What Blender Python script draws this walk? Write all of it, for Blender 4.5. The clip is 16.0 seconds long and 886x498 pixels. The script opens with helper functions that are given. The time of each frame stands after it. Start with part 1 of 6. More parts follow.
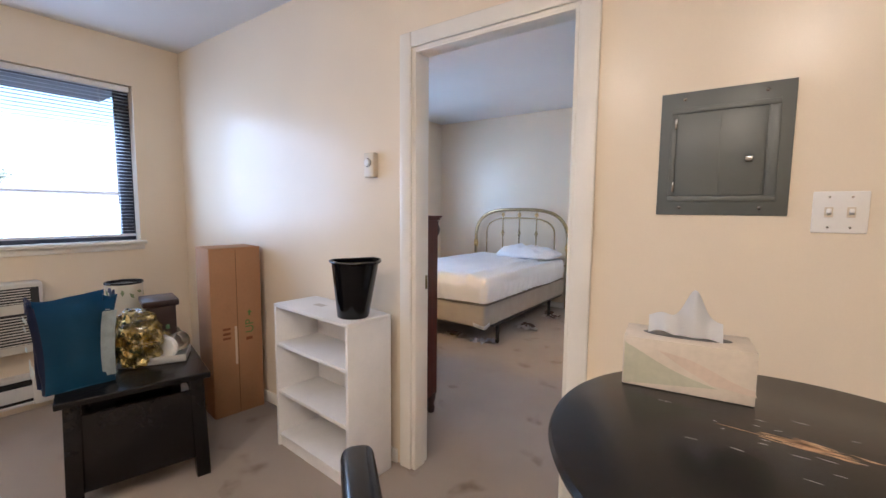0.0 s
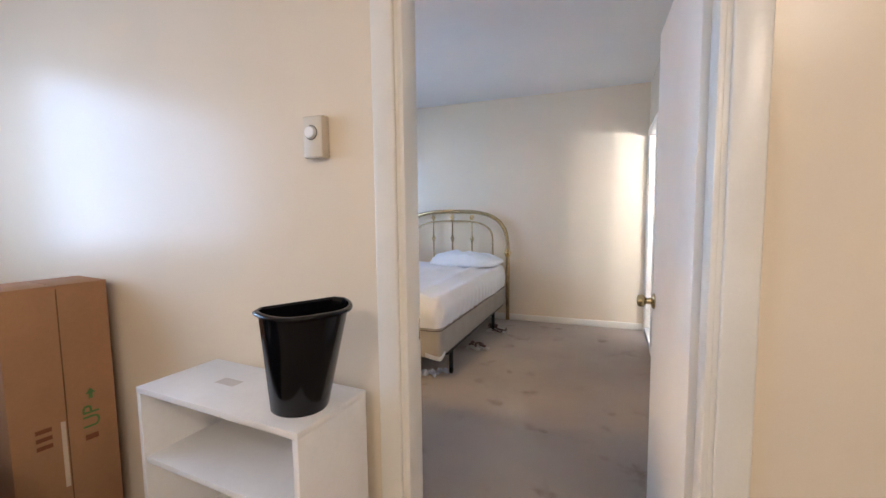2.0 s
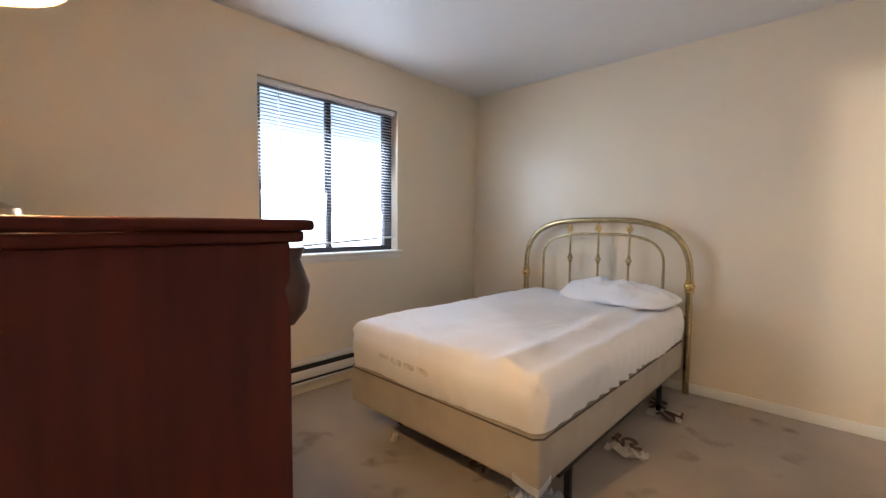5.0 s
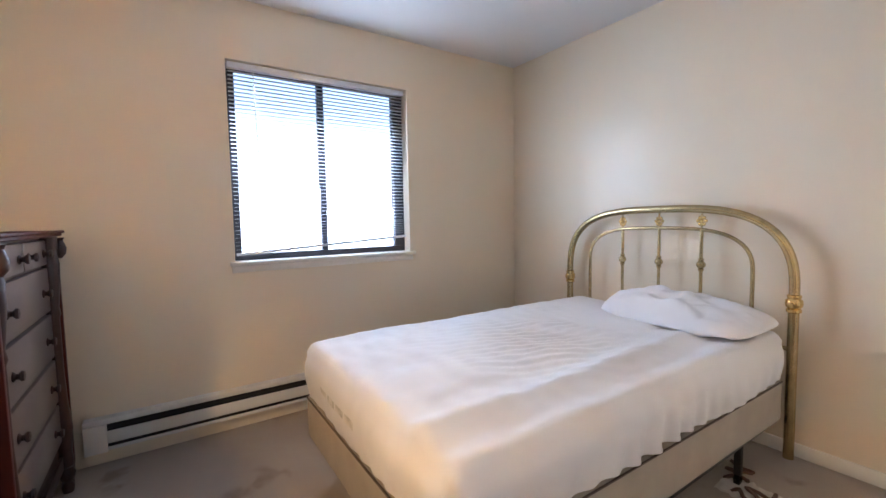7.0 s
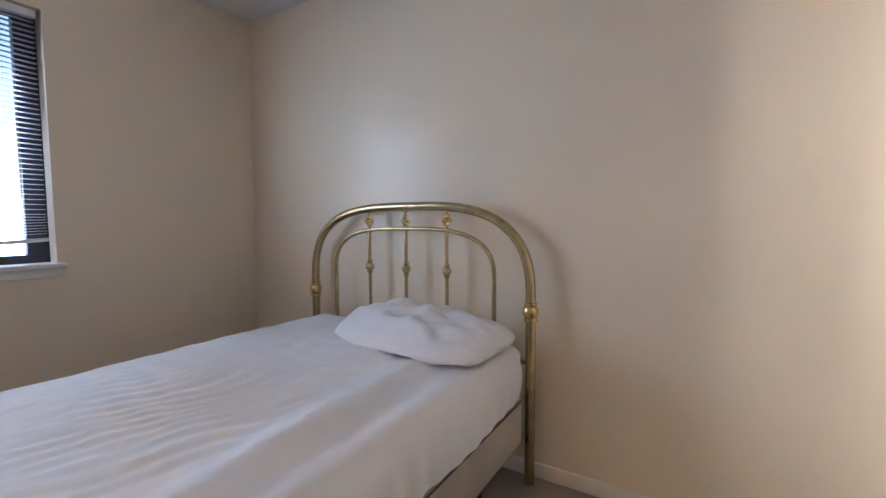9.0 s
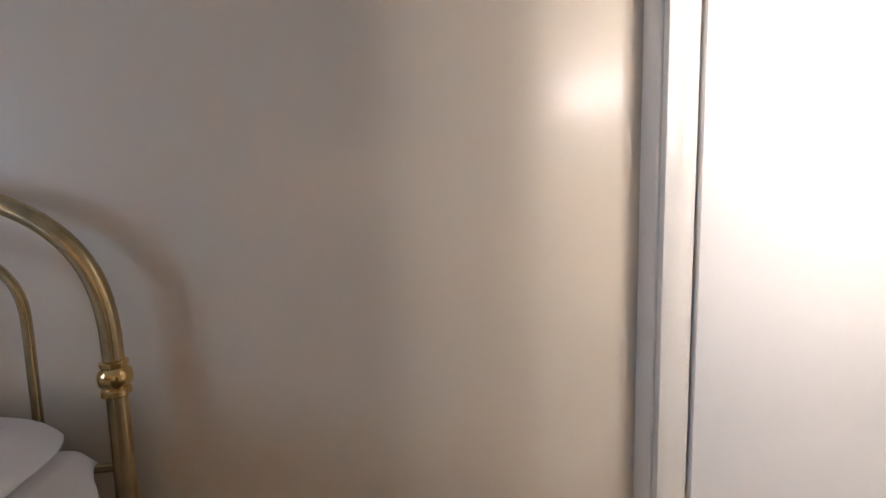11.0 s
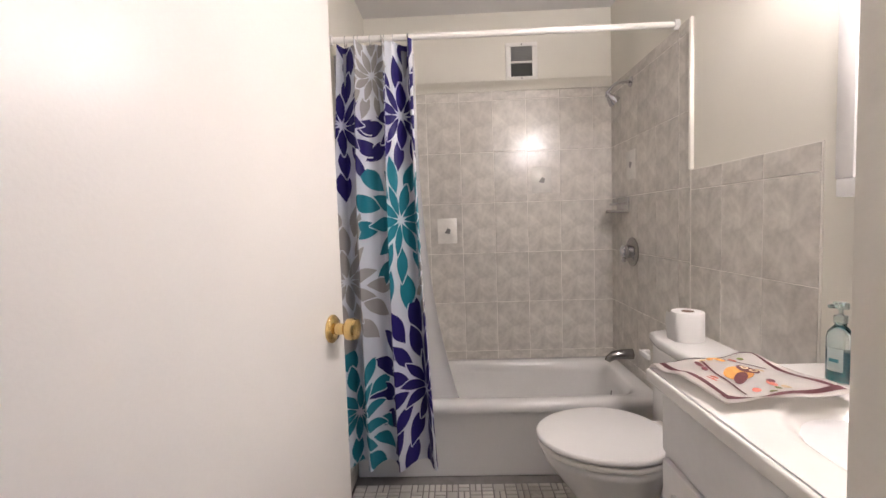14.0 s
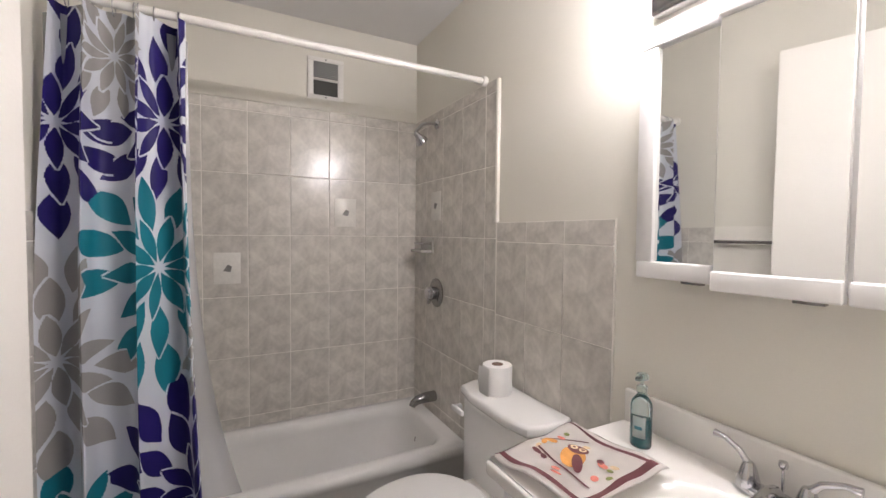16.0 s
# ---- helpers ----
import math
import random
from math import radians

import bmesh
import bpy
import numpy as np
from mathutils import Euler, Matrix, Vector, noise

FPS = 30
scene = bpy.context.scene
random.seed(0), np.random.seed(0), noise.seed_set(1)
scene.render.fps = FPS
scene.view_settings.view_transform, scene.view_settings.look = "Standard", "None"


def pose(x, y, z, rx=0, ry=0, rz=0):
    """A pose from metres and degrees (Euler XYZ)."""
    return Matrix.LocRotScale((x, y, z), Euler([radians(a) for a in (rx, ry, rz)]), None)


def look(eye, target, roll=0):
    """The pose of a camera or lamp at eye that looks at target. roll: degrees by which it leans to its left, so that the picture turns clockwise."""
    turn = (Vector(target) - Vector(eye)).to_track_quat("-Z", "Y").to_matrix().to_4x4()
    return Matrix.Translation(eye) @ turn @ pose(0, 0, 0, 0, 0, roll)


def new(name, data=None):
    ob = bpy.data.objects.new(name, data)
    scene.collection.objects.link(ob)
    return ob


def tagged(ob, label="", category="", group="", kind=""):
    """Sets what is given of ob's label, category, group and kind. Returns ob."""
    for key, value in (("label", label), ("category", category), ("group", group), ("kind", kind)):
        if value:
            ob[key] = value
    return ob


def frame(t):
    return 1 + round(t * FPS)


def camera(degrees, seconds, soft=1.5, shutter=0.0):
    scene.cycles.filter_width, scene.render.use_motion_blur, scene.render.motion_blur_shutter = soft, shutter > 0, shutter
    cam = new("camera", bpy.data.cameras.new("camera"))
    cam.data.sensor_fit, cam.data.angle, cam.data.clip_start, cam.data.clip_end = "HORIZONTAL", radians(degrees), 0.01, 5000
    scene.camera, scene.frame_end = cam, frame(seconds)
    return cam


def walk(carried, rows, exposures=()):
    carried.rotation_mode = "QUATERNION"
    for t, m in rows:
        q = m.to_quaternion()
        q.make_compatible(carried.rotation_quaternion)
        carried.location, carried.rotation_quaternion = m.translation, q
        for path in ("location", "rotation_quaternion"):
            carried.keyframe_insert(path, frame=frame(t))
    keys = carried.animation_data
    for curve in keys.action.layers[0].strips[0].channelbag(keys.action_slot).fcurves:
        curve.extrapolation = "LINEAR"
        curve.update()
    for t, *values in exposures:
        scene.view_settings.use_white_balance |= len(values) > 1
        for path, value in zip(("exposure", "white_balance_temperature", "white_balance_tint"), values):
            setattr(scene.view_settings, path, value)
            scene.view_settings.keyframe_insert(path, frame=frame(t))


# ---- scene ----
cam = camera(93.4, 16.0)
PATH = [
    (0, (1.333, -1.684, 1.335), (0.176, -0.063, 1.147), 0.5),
    (0.5, (1.088, -1.623, 1.343), (0.02, 0.057, 1.144), 0.0),
    (1, (0.859, -1.528, 1.34), (-0.079, 0.228, 1.151), -0.4),
    (1.5, (0.674, -1.414, 1.344), (-0.145, 0.401, 1.162), -0.8),
    (2, (0.582, -1.183, 1.327), (-0.147, 0.672, 1.156), -0.7),
    (2.5, (0.526, -0.928, 1.32), (-0.165, 0.942, 1.152), -0.5),
    (3, (0.482, -0.668, 1.285), (-0.257, 1.186, 1.149), -0.6),
    (3.5, (0.412, -0.429, 1.304), (-0.457, 1.37, 1.186), -0.1),
    (4, (0.35, -0.184, 1.297), (-0.685, 1.525, 1.192), 0.0),
    (4.5, (0.275, 0.029, 1.304), (-0.92, 1.628, 1.19), 0.3),
    (4.7, (0.252, 0.101, 1.29), (-1.011, 1.647, 1.177), 0.4),
    (6.8, (0.221, 1.049, 1.3), (-1.448, 2.142, 1.162), -1.1),
    (7, (0.227, 1.108, 1.302), (-1.43, 2.219, 1.164), -1.1),
    (7.5, (0.203, 1.276, 1.271), (-1.364, 2.51, 1.131), -0.9),
    (8, (0.167, 1.544, 1.267), (-1.296, 2.901, 1.126), -0.7),
    (8.2, (0.151, 1.624, 1.272), (-1.246, 3.049, 1.131), -0.6),
    (10.5, (0.078, 2.441, 1.227), (0.016, 4.435, 1.09), -1.1),
    (11, (0.161, 2.629, 1.25), (0.446, 4.6, 1.06), -1.3),
    (11.5, (0.249, 2.971, 1.211), (1.003, 4.817, 1.056), -1.2),
    (12, (0.361, 3.12, 1.226), (1.49, 4.761, 1.046), -1.6),
    (12.5, (0.516, 3.231, 1.209), (1.989, 4.574, 1.043), -1.8),
    (13, (0.664, 3.327, 1.219), (2.414, 4.282, 1.059), -1.8),
    (13.5, (0.742, 3.34, 1.215), (2.667, 3.867, 1.081), -2.2),
    (14, (0.809, 3.367, 1.237), (2.804, 3.429, 1.113), -1.9),
    (14.5, (0.876, 3.422, 1.262), (2.846, 3.092, 1.157), -1.5),
    (15, (0.926, 3.452, 1.301), (2.822, 2.823, 1.209), -0.9),
    (15.5, (1.001, 3.438, 1.324), (2.815, 2.6, 1.236), 0.0),
    (16, (1.073, 3.415, 1.366), (2.848, 2.496, 1.291), 0.6),
]
walk(cam, [(t, look(eye, target, roll)) for t, eye, target, roll in PATH],
     [(0.0, 1.37, 5450, 16), (1.5, 1.42, 5650, 16), (2.5, 1.18, 5500, 13), (3.5, 1.10, 6200, 16), (4.5, 1.12, 6900, 17), (7.0, 1.50, 6200, 18), (8.2, 1.18, 6050, 18), (10.3, 0.45, 6000, 20),
      (11.5, 0.26, 6050, 21), (12.6, 0.16, 5700, 19), (13.1, 0.10, 5900, 20), (13.6, -0.26, 6150, 22), (14.4, -0.48, 6050, 21), (16.0, -0.62, 5950, 19)])

# ---- world and lights ----
world = bpy.data.worlds.new("sky")
scene.world = world
world.use_nodes = True
wn = world.node_tree
sky = wn.nodes.new("ShaderNodeTexSky")
sky.sky_type = "NISHITA"
sky.sun_disc = False
sky.sun_elevation, sky.sun_rotation = radians(38), radians(100)
wn.links.new(sky.outputs["Color"], wn.nodes["Background"].inputs["Color"])
wn.nodes["Background"].inputs["Strength"].default_value = 0.15
sun = new("sun", bpy.data.lights.new("sun", "SUN"))
sun.data.energy, sun.data.angle, sun.data.color = 3.0, radians(0.6), (1.0, 0.93, 0.84)
sun.matrix_world = look((30, -5, 24), (0, 0, 0))


def window_light(name, y0, y1, z0, z1, x, watts):
    lamp = new(name, bpy.data.lights.new(name, "AREA"))
    lamp.data.shape, lamp.data.size, lamp.data.size_y = "RECTANGLE", y1 - y0, z1 - z0
    lamp.data.energy, lamp.data.color = watts, (0.62, 0.79, 1.0)
    lamp.matrix_world = look((x, (y0 + y1) / 2, (z0 + z1) / 2), (x + 1, (y0 + y1) / 2, (z0 + z1) / 2 - 0.12))
    return lamp


window_light("window_daylight", 1.49, 2.66, 1.10, 2.25, -2.755, 19)
window_light("window_daylight", -1.95, -0.50, 1.12, 2.15, -2.48, 13)


# brightness of the added living room lamps, the table lamp and the vanity light
LAMP_LIVING, LAMP_TABLE, LAMP_BATH = 80.0, 780.0, 380.0


# ---- materials ----
def material(name, color, rough=0.6, metal=0.0, vary=0.08, scale=6.0, grain=120.0, bump=0.08, spec=0.5, dist=0.002, **more):
    """Principled surface, with colour varied at two scales and fine relief."""
    m = bpy.data.materials.new(name)
    m.use_nodes = True
    nt = m.node_tree
    p = nt.nodes["Principled BSDF"]
    p.inputs["Roughness"].default_value, p.inputs["Metallic"].default_value = rough, metal
    p.inputs["Specular IOR Level"].default_value = spec
    for key, value in more.items():
        p.inputs[key.replace("_", " ")].default_value = value
    co = nt.nodes.new("ShaderNodeTexCoord")
    a, b = nt.nodes.new("ShaderNodeTexNoise"), nt.nodes.new("ShaderNodeTexNoise")
    a.inputs["Scale"].default_value, a.inputs["Detail"].default_value = scale, 4
    b.inputs["Scale"].default_value, b.inputs["Detail"].default_value = grain, 3
    for n in (a, b):
        nt.links.new(co.outputs["Object"], n.inputs["Vector"])
    mix = nt.nodes.new("ShaderNodeMath")
    mix.operation = "MULTIPLY_ADD"
    mix.inputs[1].default_value = 0.35
    nt.links.new(b.outputs["Fac"], mix.inputs[0])
    nt.links.new(a.outputs["Fac"], mix.inputs[2])
    ramp = nt.nodes.new("ShaderNodeValToRGB")
    ramp.color_ramp.elements[0].position, ramp.color_ramp.elements[1].position = 0.42, 0.95
    lo, hi = [max(0, c * (1 - vary)) for c in color], [min(1, c * (1 + vary)) for c in color]
    ramp.color_ramp.elements[0].color, ramp.color_ramp.elements[1].color = (*lo, 1), (*hi, 1)
    nt.links.new(mix.outputs[0], ramp.inputs["Fac"])
    nt.links.new(ramp.outputs["Color"], p.inputs["Base Color"])
    if bump:
        bp = nt.nodes.new("ShaderNodeBump")
        bp.inputs["Strength"].default_value, bp.inputs["Distance"].default_value = bump, dist
        nt.links.new(b.outputs["Fac"], bp.inputs["Height"])
        nt.links.new(bp.outputs["Normal"], p.inputs["Normal"])
    return m


def glow(name, color, strength):
    m = bpy.data.materials.new(name)
    m.use_nodes = True
    p = m.node_tree.nodes["Principled BSDF"]
    p.inputs["Base Color"].default_value = (*color, 1)
    p.inputs["Emission Color"].default_value, p.inputs["Emission Strength"].default_value = (*color, 1), strength
    return m


def glass(name, color=(1, 1, 1), rough=0.0):
    m = bpy.data.materials.new(name)
    m.use_nodes = True
    p = m.node_tree.nodes["Principled BSDF"]
    p.inputs["Base Color"].default_value = (*color, 1)
    p.inputs["Transmission Weight"].default_value, p.inputs["Roughness"].default_value = 1.0, rough
    p.inputs["IOR"].default_value = 1.45
    return m


def wall_paint(name, color, rough):
    """Rolled semi-gloss paint: roller stipple and broad waves in the plaster."""
    m = material(name, color, rough, 0, 0.035, 1.3, 240, 0.10, 0.30, 0.0012)
    nt = m.node_tree
    old = next(n for n in nt.nodes if n.type == "BUMP")
    wide = nt.nodes.new("ShaderNodeTexNoise")
    wide.inputs["Scale"].default_value = 3.2
    co = next(n for n in nt.nodes if n.type == "TEX_COORD")
    nt.links.new(co.outputs["Object"], wide.inputs["Vector"])
    bp = nt.nodes.new("ShaderNodeBump")
    bp.inputs["Strength"].default_value, bp.inputs["Distance"].default_value = 0.25, 0.006
    nt.links.new(wide.outputs["Fac"], bp.inputs["Height"])
    nt.links.new(bp.outputs["Normal"], old.inputs["Normal"])
    return m


def carpet_material():
    m = material("carpet_pile", (0.365, 0.30, 0.245), 1.0, 0, 0.16, 1.6, 420, 0.9, 0.1, 0.006)
    nt = m.node_tree
    p = nt.nodes["Principled BSDF"]
    ramp = next(n for n in nt.nodes if n.type == "VALTORGB")
    co = next(n for n in nt.nodes if n.type == "TEX_COORD")
    spots = nt.nodes.new("ShaderNodeTexNoise")
    spots.inputs["Scale"].default_value, spots.inputs["Detail"].default_value = 4.3, 6
    nt.links.new(co.outputs["Object"], spots.inputs["Vector"])
    cut = nt.nodes.new("ShaderNodeValToRGB")
    cut.color_ramp.elements[0].position, cut.color_ramp.elements[1].position = 0.60, 0.72
    cut.color_ramp.elements[0].color, cut.color_ramp.elements[1].color = (1, 1, 1, 1), (0.52, 0.47, 0.42, 1)
    nt.links.new(spots.outputs["Fac"], cut.inputs["Fac"])
    mul = nt.nodes.new("ShaderNodeMix")
    mul.data_type, mul.blend_type = "RGBA", "MULTIPLY"
    mul.inputs["Factor"].default_value = 1.0
    nt.links.new(ramp.outputs["Color"], mul.inputs["A"])
    nt.links.new(cut.outputs["Color"], mul.inputs["B"])
    nt.links.new(mul.outputs["Result"], p.inputs["Base Color"])
    p.inputs["Sheen Weight"].default_value = 0.25
    return m


def wood_material(name, color, rough, dark=0.55):
    m = material(name, color, rough, 0, 0.2, 2.0, 60, 0.05)
    nt = m.node_tree
    ramp = next(n for n in nt.nodes if n.type == "VALTORGB")
    co = next(n for n in nt.nodes if n.type == "TEX_COORD")
    mp = nt.nodes.new("ShaderNodeMapping")
    mp.inputs["Scale"].default_value = (14, 14, 1.2)
    w = nt.nodes.new("ShaderNodeTexNoise")
    w.inputs["Scale"].default_value, w.inputs["Detail"].default_value = 3, 5
    nt.links.new(co.outputs["Object"], mp.inputs["Vector"])
    nt.links.new(mp.outputs["Vector"], w.inputs["Vector"])
    ramp.color_ramp.elements[0].position, ramp.color_ramp.elements[1].position = 0.3, 0.7
    ramp.color_ramp.elements[0].color = (*[c * dark for c in color], 1)
    nt.links.new(w.outputs["Fac"], ramp.inputs["Fac"])
    return m


def random_tint(m, amount):
    """Tint each piece a little by its object's random number."""
    nt = m.node_tree
    p = nt.nodes["Principled BSDF"]
    src = p.inputs["Base Color"].links[0].from_socket
    info, rng = nt.nodes.new("ShaderNodeObjectInfo"), nt.nodes.new("ShaderNodeMapRange")
    rng.inputs["To Min"].default_value, rng.inputs["To Max"].default_value = 1 - amount, 1 + amount
    nt.links.new(info.outputs["Random"], rng.inputs["Value"])
    mul = nt.nodes.new("ShaderNodeVectorMath")
    mul.operation = "SCALE"
    nt.links.new(src, mul.inputs[0])
    nt.links.new(rng.outputs["Result"], mul.inputs["Scale"])
    nt.links.new(mul.outputs["Vector"], p.inputs["Base Color"])
    return m


CREAM = wall_paint("cream_wall_paint", (0.80, 0.70, 0.55), 0.265)
BATH_PAINT = wall_paint("cream_bath_paint", (0.74, 0.715, 0.64), 0.5)
CEIL = wall_paint("white_ceiling_paint", (0.74, 0.73, 0.72), 0.45)
TRIM = material("white_trim_enamel", (0.80, 0.77, 0.70), 0.28, 0, 0.04, 5, 150, 0.12)
DOOR_PAINT = material("white_door_enamel", (0.84, 0.81, 0.76), 0.32, 0, 0.03, 3, 180, 0.10)
CARPET = carpet_material()
BLACK_LACQUER = material("black_lacquered_wood", (0.008, 0.007, 0.007), 0.24, 0, 0.3, 8, 90, 0.05, 0.3)
CHERRY = wood_material("dark_cherry_wood", (0.075, 0.012, 0.006), 0.5, 0.75)
CHERRY.node_tree.nodes["Principled BSDF"].inputs["Specular IOR Level"].default_value = 0.2
DARK_WOOD = wood_material("worn_dark_wood", (0.055, 0.022, 0.016), 0.38)
WHITE_LAMINATE = material("white_laminate", (0.80, 0.79, 0.78), 0.35, 0, 0.05, 7, 60, 0.06)
CARDBOARD = material("brown_cardboard", (0.36, 0.19, 0.09), 0.85, 0, 0.10, 5, 70, 0.15)
BLACK_PLASTIC = material("black_plastic", (0.004, 0.004, 0.005), 0.14, 0, 0.2, 10, 200, 0.02, 0.3)
PANEL_GREY = material("grey_enamelled_steel", (0.115, 0.125, 0.115), 0.38, 0.0, 0.06, 6, 160, 0.08)
WHITE_PLASTIC = material("white_plastic", (0.80, 0.78, 0.74), 0.35, 0, 0.03, 8, 120, 0.02)
BEIGE_PLASTIC = material("beige_plastic", (0.62, 0.54, 0.42), 0.4, 0, 0.05, 8, 120, 0.03)
BRASS = material("polished_brass", (0.72, 0.52, 0.22), 0.16, 1.0, 0.12, 12, 120, 0.03)
OLD_BRASS = material("tarnished_brass", (0.50, 0.40, 0.22), 0.27, 1.0, 0.2, 20, 160, 0.05)
CHROME = material("chrome", (0.58, 0.58, 0.60), 0.09, 1.0, 0.05, 12, 120, 0.01)
NICKEL = material("brushed_nickel", (0.30, 0.29, 0.28), 0.22, 1.0, 0.1, 12, 200, 0.05)
BRONZE = material("dark_bronze_aluminium", (0.035, 0.035, 0.045), 0.42, 0.3, 0.1, 12, 160, 0.05)
BRONZE_LIGHT = material("bronze_mirror_frame", (0.13, 0.11, 0.09), 0.35, 0.7, 0.1, 12, 160, 0.05)
MIRROR = material("mirror_silver", (0.86, 0.87, 0.86), 0.02, 1.0, 0.0, 5, 60, 0)
SHEET = material("white_cotton_sheet", (0.80, 0.79, 0.80), 0.85, 0, 0.03, 3, 500, 0.25, 0.2)
TICKING = material("grey_beige_ticking", (0.40, 0.35, 0.29), 0.9, 0, 0.08, 8, 600, 0.4, 0.2)
PORCELAIN = material("white_porcelain", (0.82, 0.81, 0.79), 0.12, 0, 0.02, 4, 60, 0.01)
TUB_ENAMEL = material("white_tub_enamel", (0.80, 0.79, 0.77), 0.16, 0, 0.03, 4, 60, 0.02)
MARBLE = material("cultured_marble_white", (0.82, 0.80, 0.76), 0.14, 0, 0.05, 6, 20, 0.01)
TILE = random_tint(material("grey_mottled_ceramic", (0.62, 0.59, 0.54), 0.22, 0, 0.24, 13, 60, 0.05), 0.06)
GROUT = material("pale_grout", (0.80, 0.77, 0.71), 0.85, 0, 0.06, 8, 200, 0.2)
FLOOR_TILE = random_tint(material("white_floor_mosaic", (0.60, 0.57, 0.53), 0.35, 0, 0.08, 14, 120, 0.05), 0.14)
FLOOR_GROUT = material("dirty_floor_grout", (0.26, 0.245, 0.23), 0.9, 0, 0.15, 20, 200, 0.2)
BLIND_SLAT = material("white_blind_slat", (0.76, 0.77, 0.80), 0.5, 0, 0.04, 8, 100, 0.02)
PANE = glass("window_glass")


# ---- mesh helpers ----
def sharp(bm, angle=38):
    """Smooth faces with hard edges where the surface turns by more than angle."""
    bm.normal_update()
    for f in bm.faces:
        f.smooth = True
    for e in bm.edges:
        e.smooth = len(e.link_faces) == 2 and e.calc_face_angle(0) < radians(angle)


def part(name, bm, mat, parent=None, label="", angle=38):
    sharp(bm, angle)
    me = bpy.data.meshes.new(name)
    bm.to_mesh(me)
    bm.free()
    for one in mat if isinstance(mat, (list, tuple)) else (mat,):
        me.materials.append(one)
    ob = new(name, me)
    if parent:
        ob.parent = parent
    return tagged(ob, label)


def thing(name, at, label, category, group="", rz=0):
    ob = new(name)
    ob.matrix_basis = pose(*at, 0, 0, rz)
    ob.empty_display_size = 0.1
    return tagged(ob, label, category, group)


def setting(name, bm, mat, label="", angle=38):
    ob = part(name, bm, mat, None, label, angle)
    return tagged(ob, label, "", "", "structure")


def box(x0, x1, y0, y1, z0, z1, bevel=0.0, seg=2, bm=None):
    own = bmesh.new()
    bmesh.ops.create_cube(own, size=1)
    for v in own.verts:
        v.co = Vector(((x0 + x1) / 2 + v.co.x * (x1 - x0), (y0 + y1) / 2 + v.co.y * (y1 - y0), (z0 + z1) / 2 + v.co.z * (z1 - z0)))
    if bevel:
        bmesh.ops.bevel(own, geom=own.edges[:], offset=bevel, segments=seg, affect="EDGES", profile=0.5)
    return join(bm, own)


def join(bm, own):
    if bm is None:
        return own
    me = bpy.data.meshes.new("join")
    own.to_mesh(me)
    own.free()
    bm.from_mesh(me)
    bpy.data.meshes.remove(me)
    return bm


def moved(bm, m):
    bmesh.ops.transform(bm, matrix=m, verts=bm.verts)
    return bm


def lathe(profile, n=24, bm=None, m=None):
    """A body turned about z from (radius, z) pairs."""
    own = bmesh.new()
    rings = []
    for r, z in profile:
        rings.append([own.verts.new((max(r, 1e-4) * math.cos(2 * math.pi * k / n), max(r, 1e-4) * math.sin(2 * math.pi * k / n), z)) for k in range(n)])
    for a, b in zip(rings, rings[1:]):
        for k in range(n):
            own.faces.new((a[k], a[(k + 1) % n], b[(k + 1) % n], b[k]))
    own.faces.new(rings[0][::-1])
    own.faces.new(rings[-1])
    if m is not None:
        moved(own, m)
    return join(bm, own)


def tube(points, r, n=12, bm=None, caps=True):
    """A round bar along points, of radius r or of one radius a point."""
    own = bmesh.new()
    pts = [Vector(p) for p in points]
    rad = r if isinstance(r, (list, tuple)) else [r] * len(pts)
    rings, up = [], None
    for i, p in enumerate(pts):
        d = (pts[min(i + 1, len(pts) - 1)] - pts[max(i - 1, 0)]).normalized()
        if up is None:
            up = Vector((0, 0, 1)) if abs(d.z) < 0.9 else Vector((1, 0, 0))
        s = d.cross(up).normalized()
        up = s.cross(d).normalized()
        rings.append([own.verts.new(p + rad[i] * (math.cos(2 * math.pi * k / n) * s + math.sin(2 * math.pi * k / n) * up)) for k in range(n)])
    for a, b in zip(rings, rings[1:]):
        for k in range(n):
            own.faces.new((a[k], a[(k + 1) % n], b[(k + 1) % n], b[k]))
    if caps:
        own.faces.new(rings[0][::-1])
        own.faces.new(rings[-1])
    bmesh.ops.recalc_face_normals(own, faces=own.faces[:])
    return join(bm, own)


def prism(outline, z0, z1, bevel=0.0, bm=None, m=None):
    """An outline of (x, y) pairs drawn up from z0 to z1."""
    own = bmesh.new()
    lo = [own.verts.new((x, y, z0)) for x, y in outline]
    hi = [own.verts.new((x, y, z1)) for x, y in outline]
    n = len(outline)
    own.faces.new(lo[::-1])
    own.faces.new(hi)
    for k in range(n):
        own.faces.new((lo[k], lo[(k + 1) % n], hi[(k + 1) % n], hi[k]))
    bmesh.ops.recalc_face_normals(own, faces=own.faces[:])
    if bevel:
        caps = [e for e in own.edges if abs(e.verts[0].co.z - e.verts[1].co.z) < 1e-6]
        bmesh.ops.bevel(own, geom=caps, offset=bevel, segments=3, affect="EDGES", profile=0.5)
    if m is not None:
        moved(own, m)
    return join(bm, own)


def sheet(f, nu, nv, bm=None):
    """A surface f(u, v) over the unit square."""
    own = bmesh.new()
    grid = [[own.verts.new(f(i / nu, j / nv)) for j in range(nv + 1)] for i in range(nu + 1)]
    for i in range(nu):
        for j in range(nv):
            own.faces.new((grid[i][j], grid[i + 1][j], grid[i + 1][j + 1], grid[i][j + 1]))
    return join(bm, own)


def thicken(bm, t):
    bmesh.ops.solidify(bm, geom=bm.faces[:], thickness=t)
    return bm


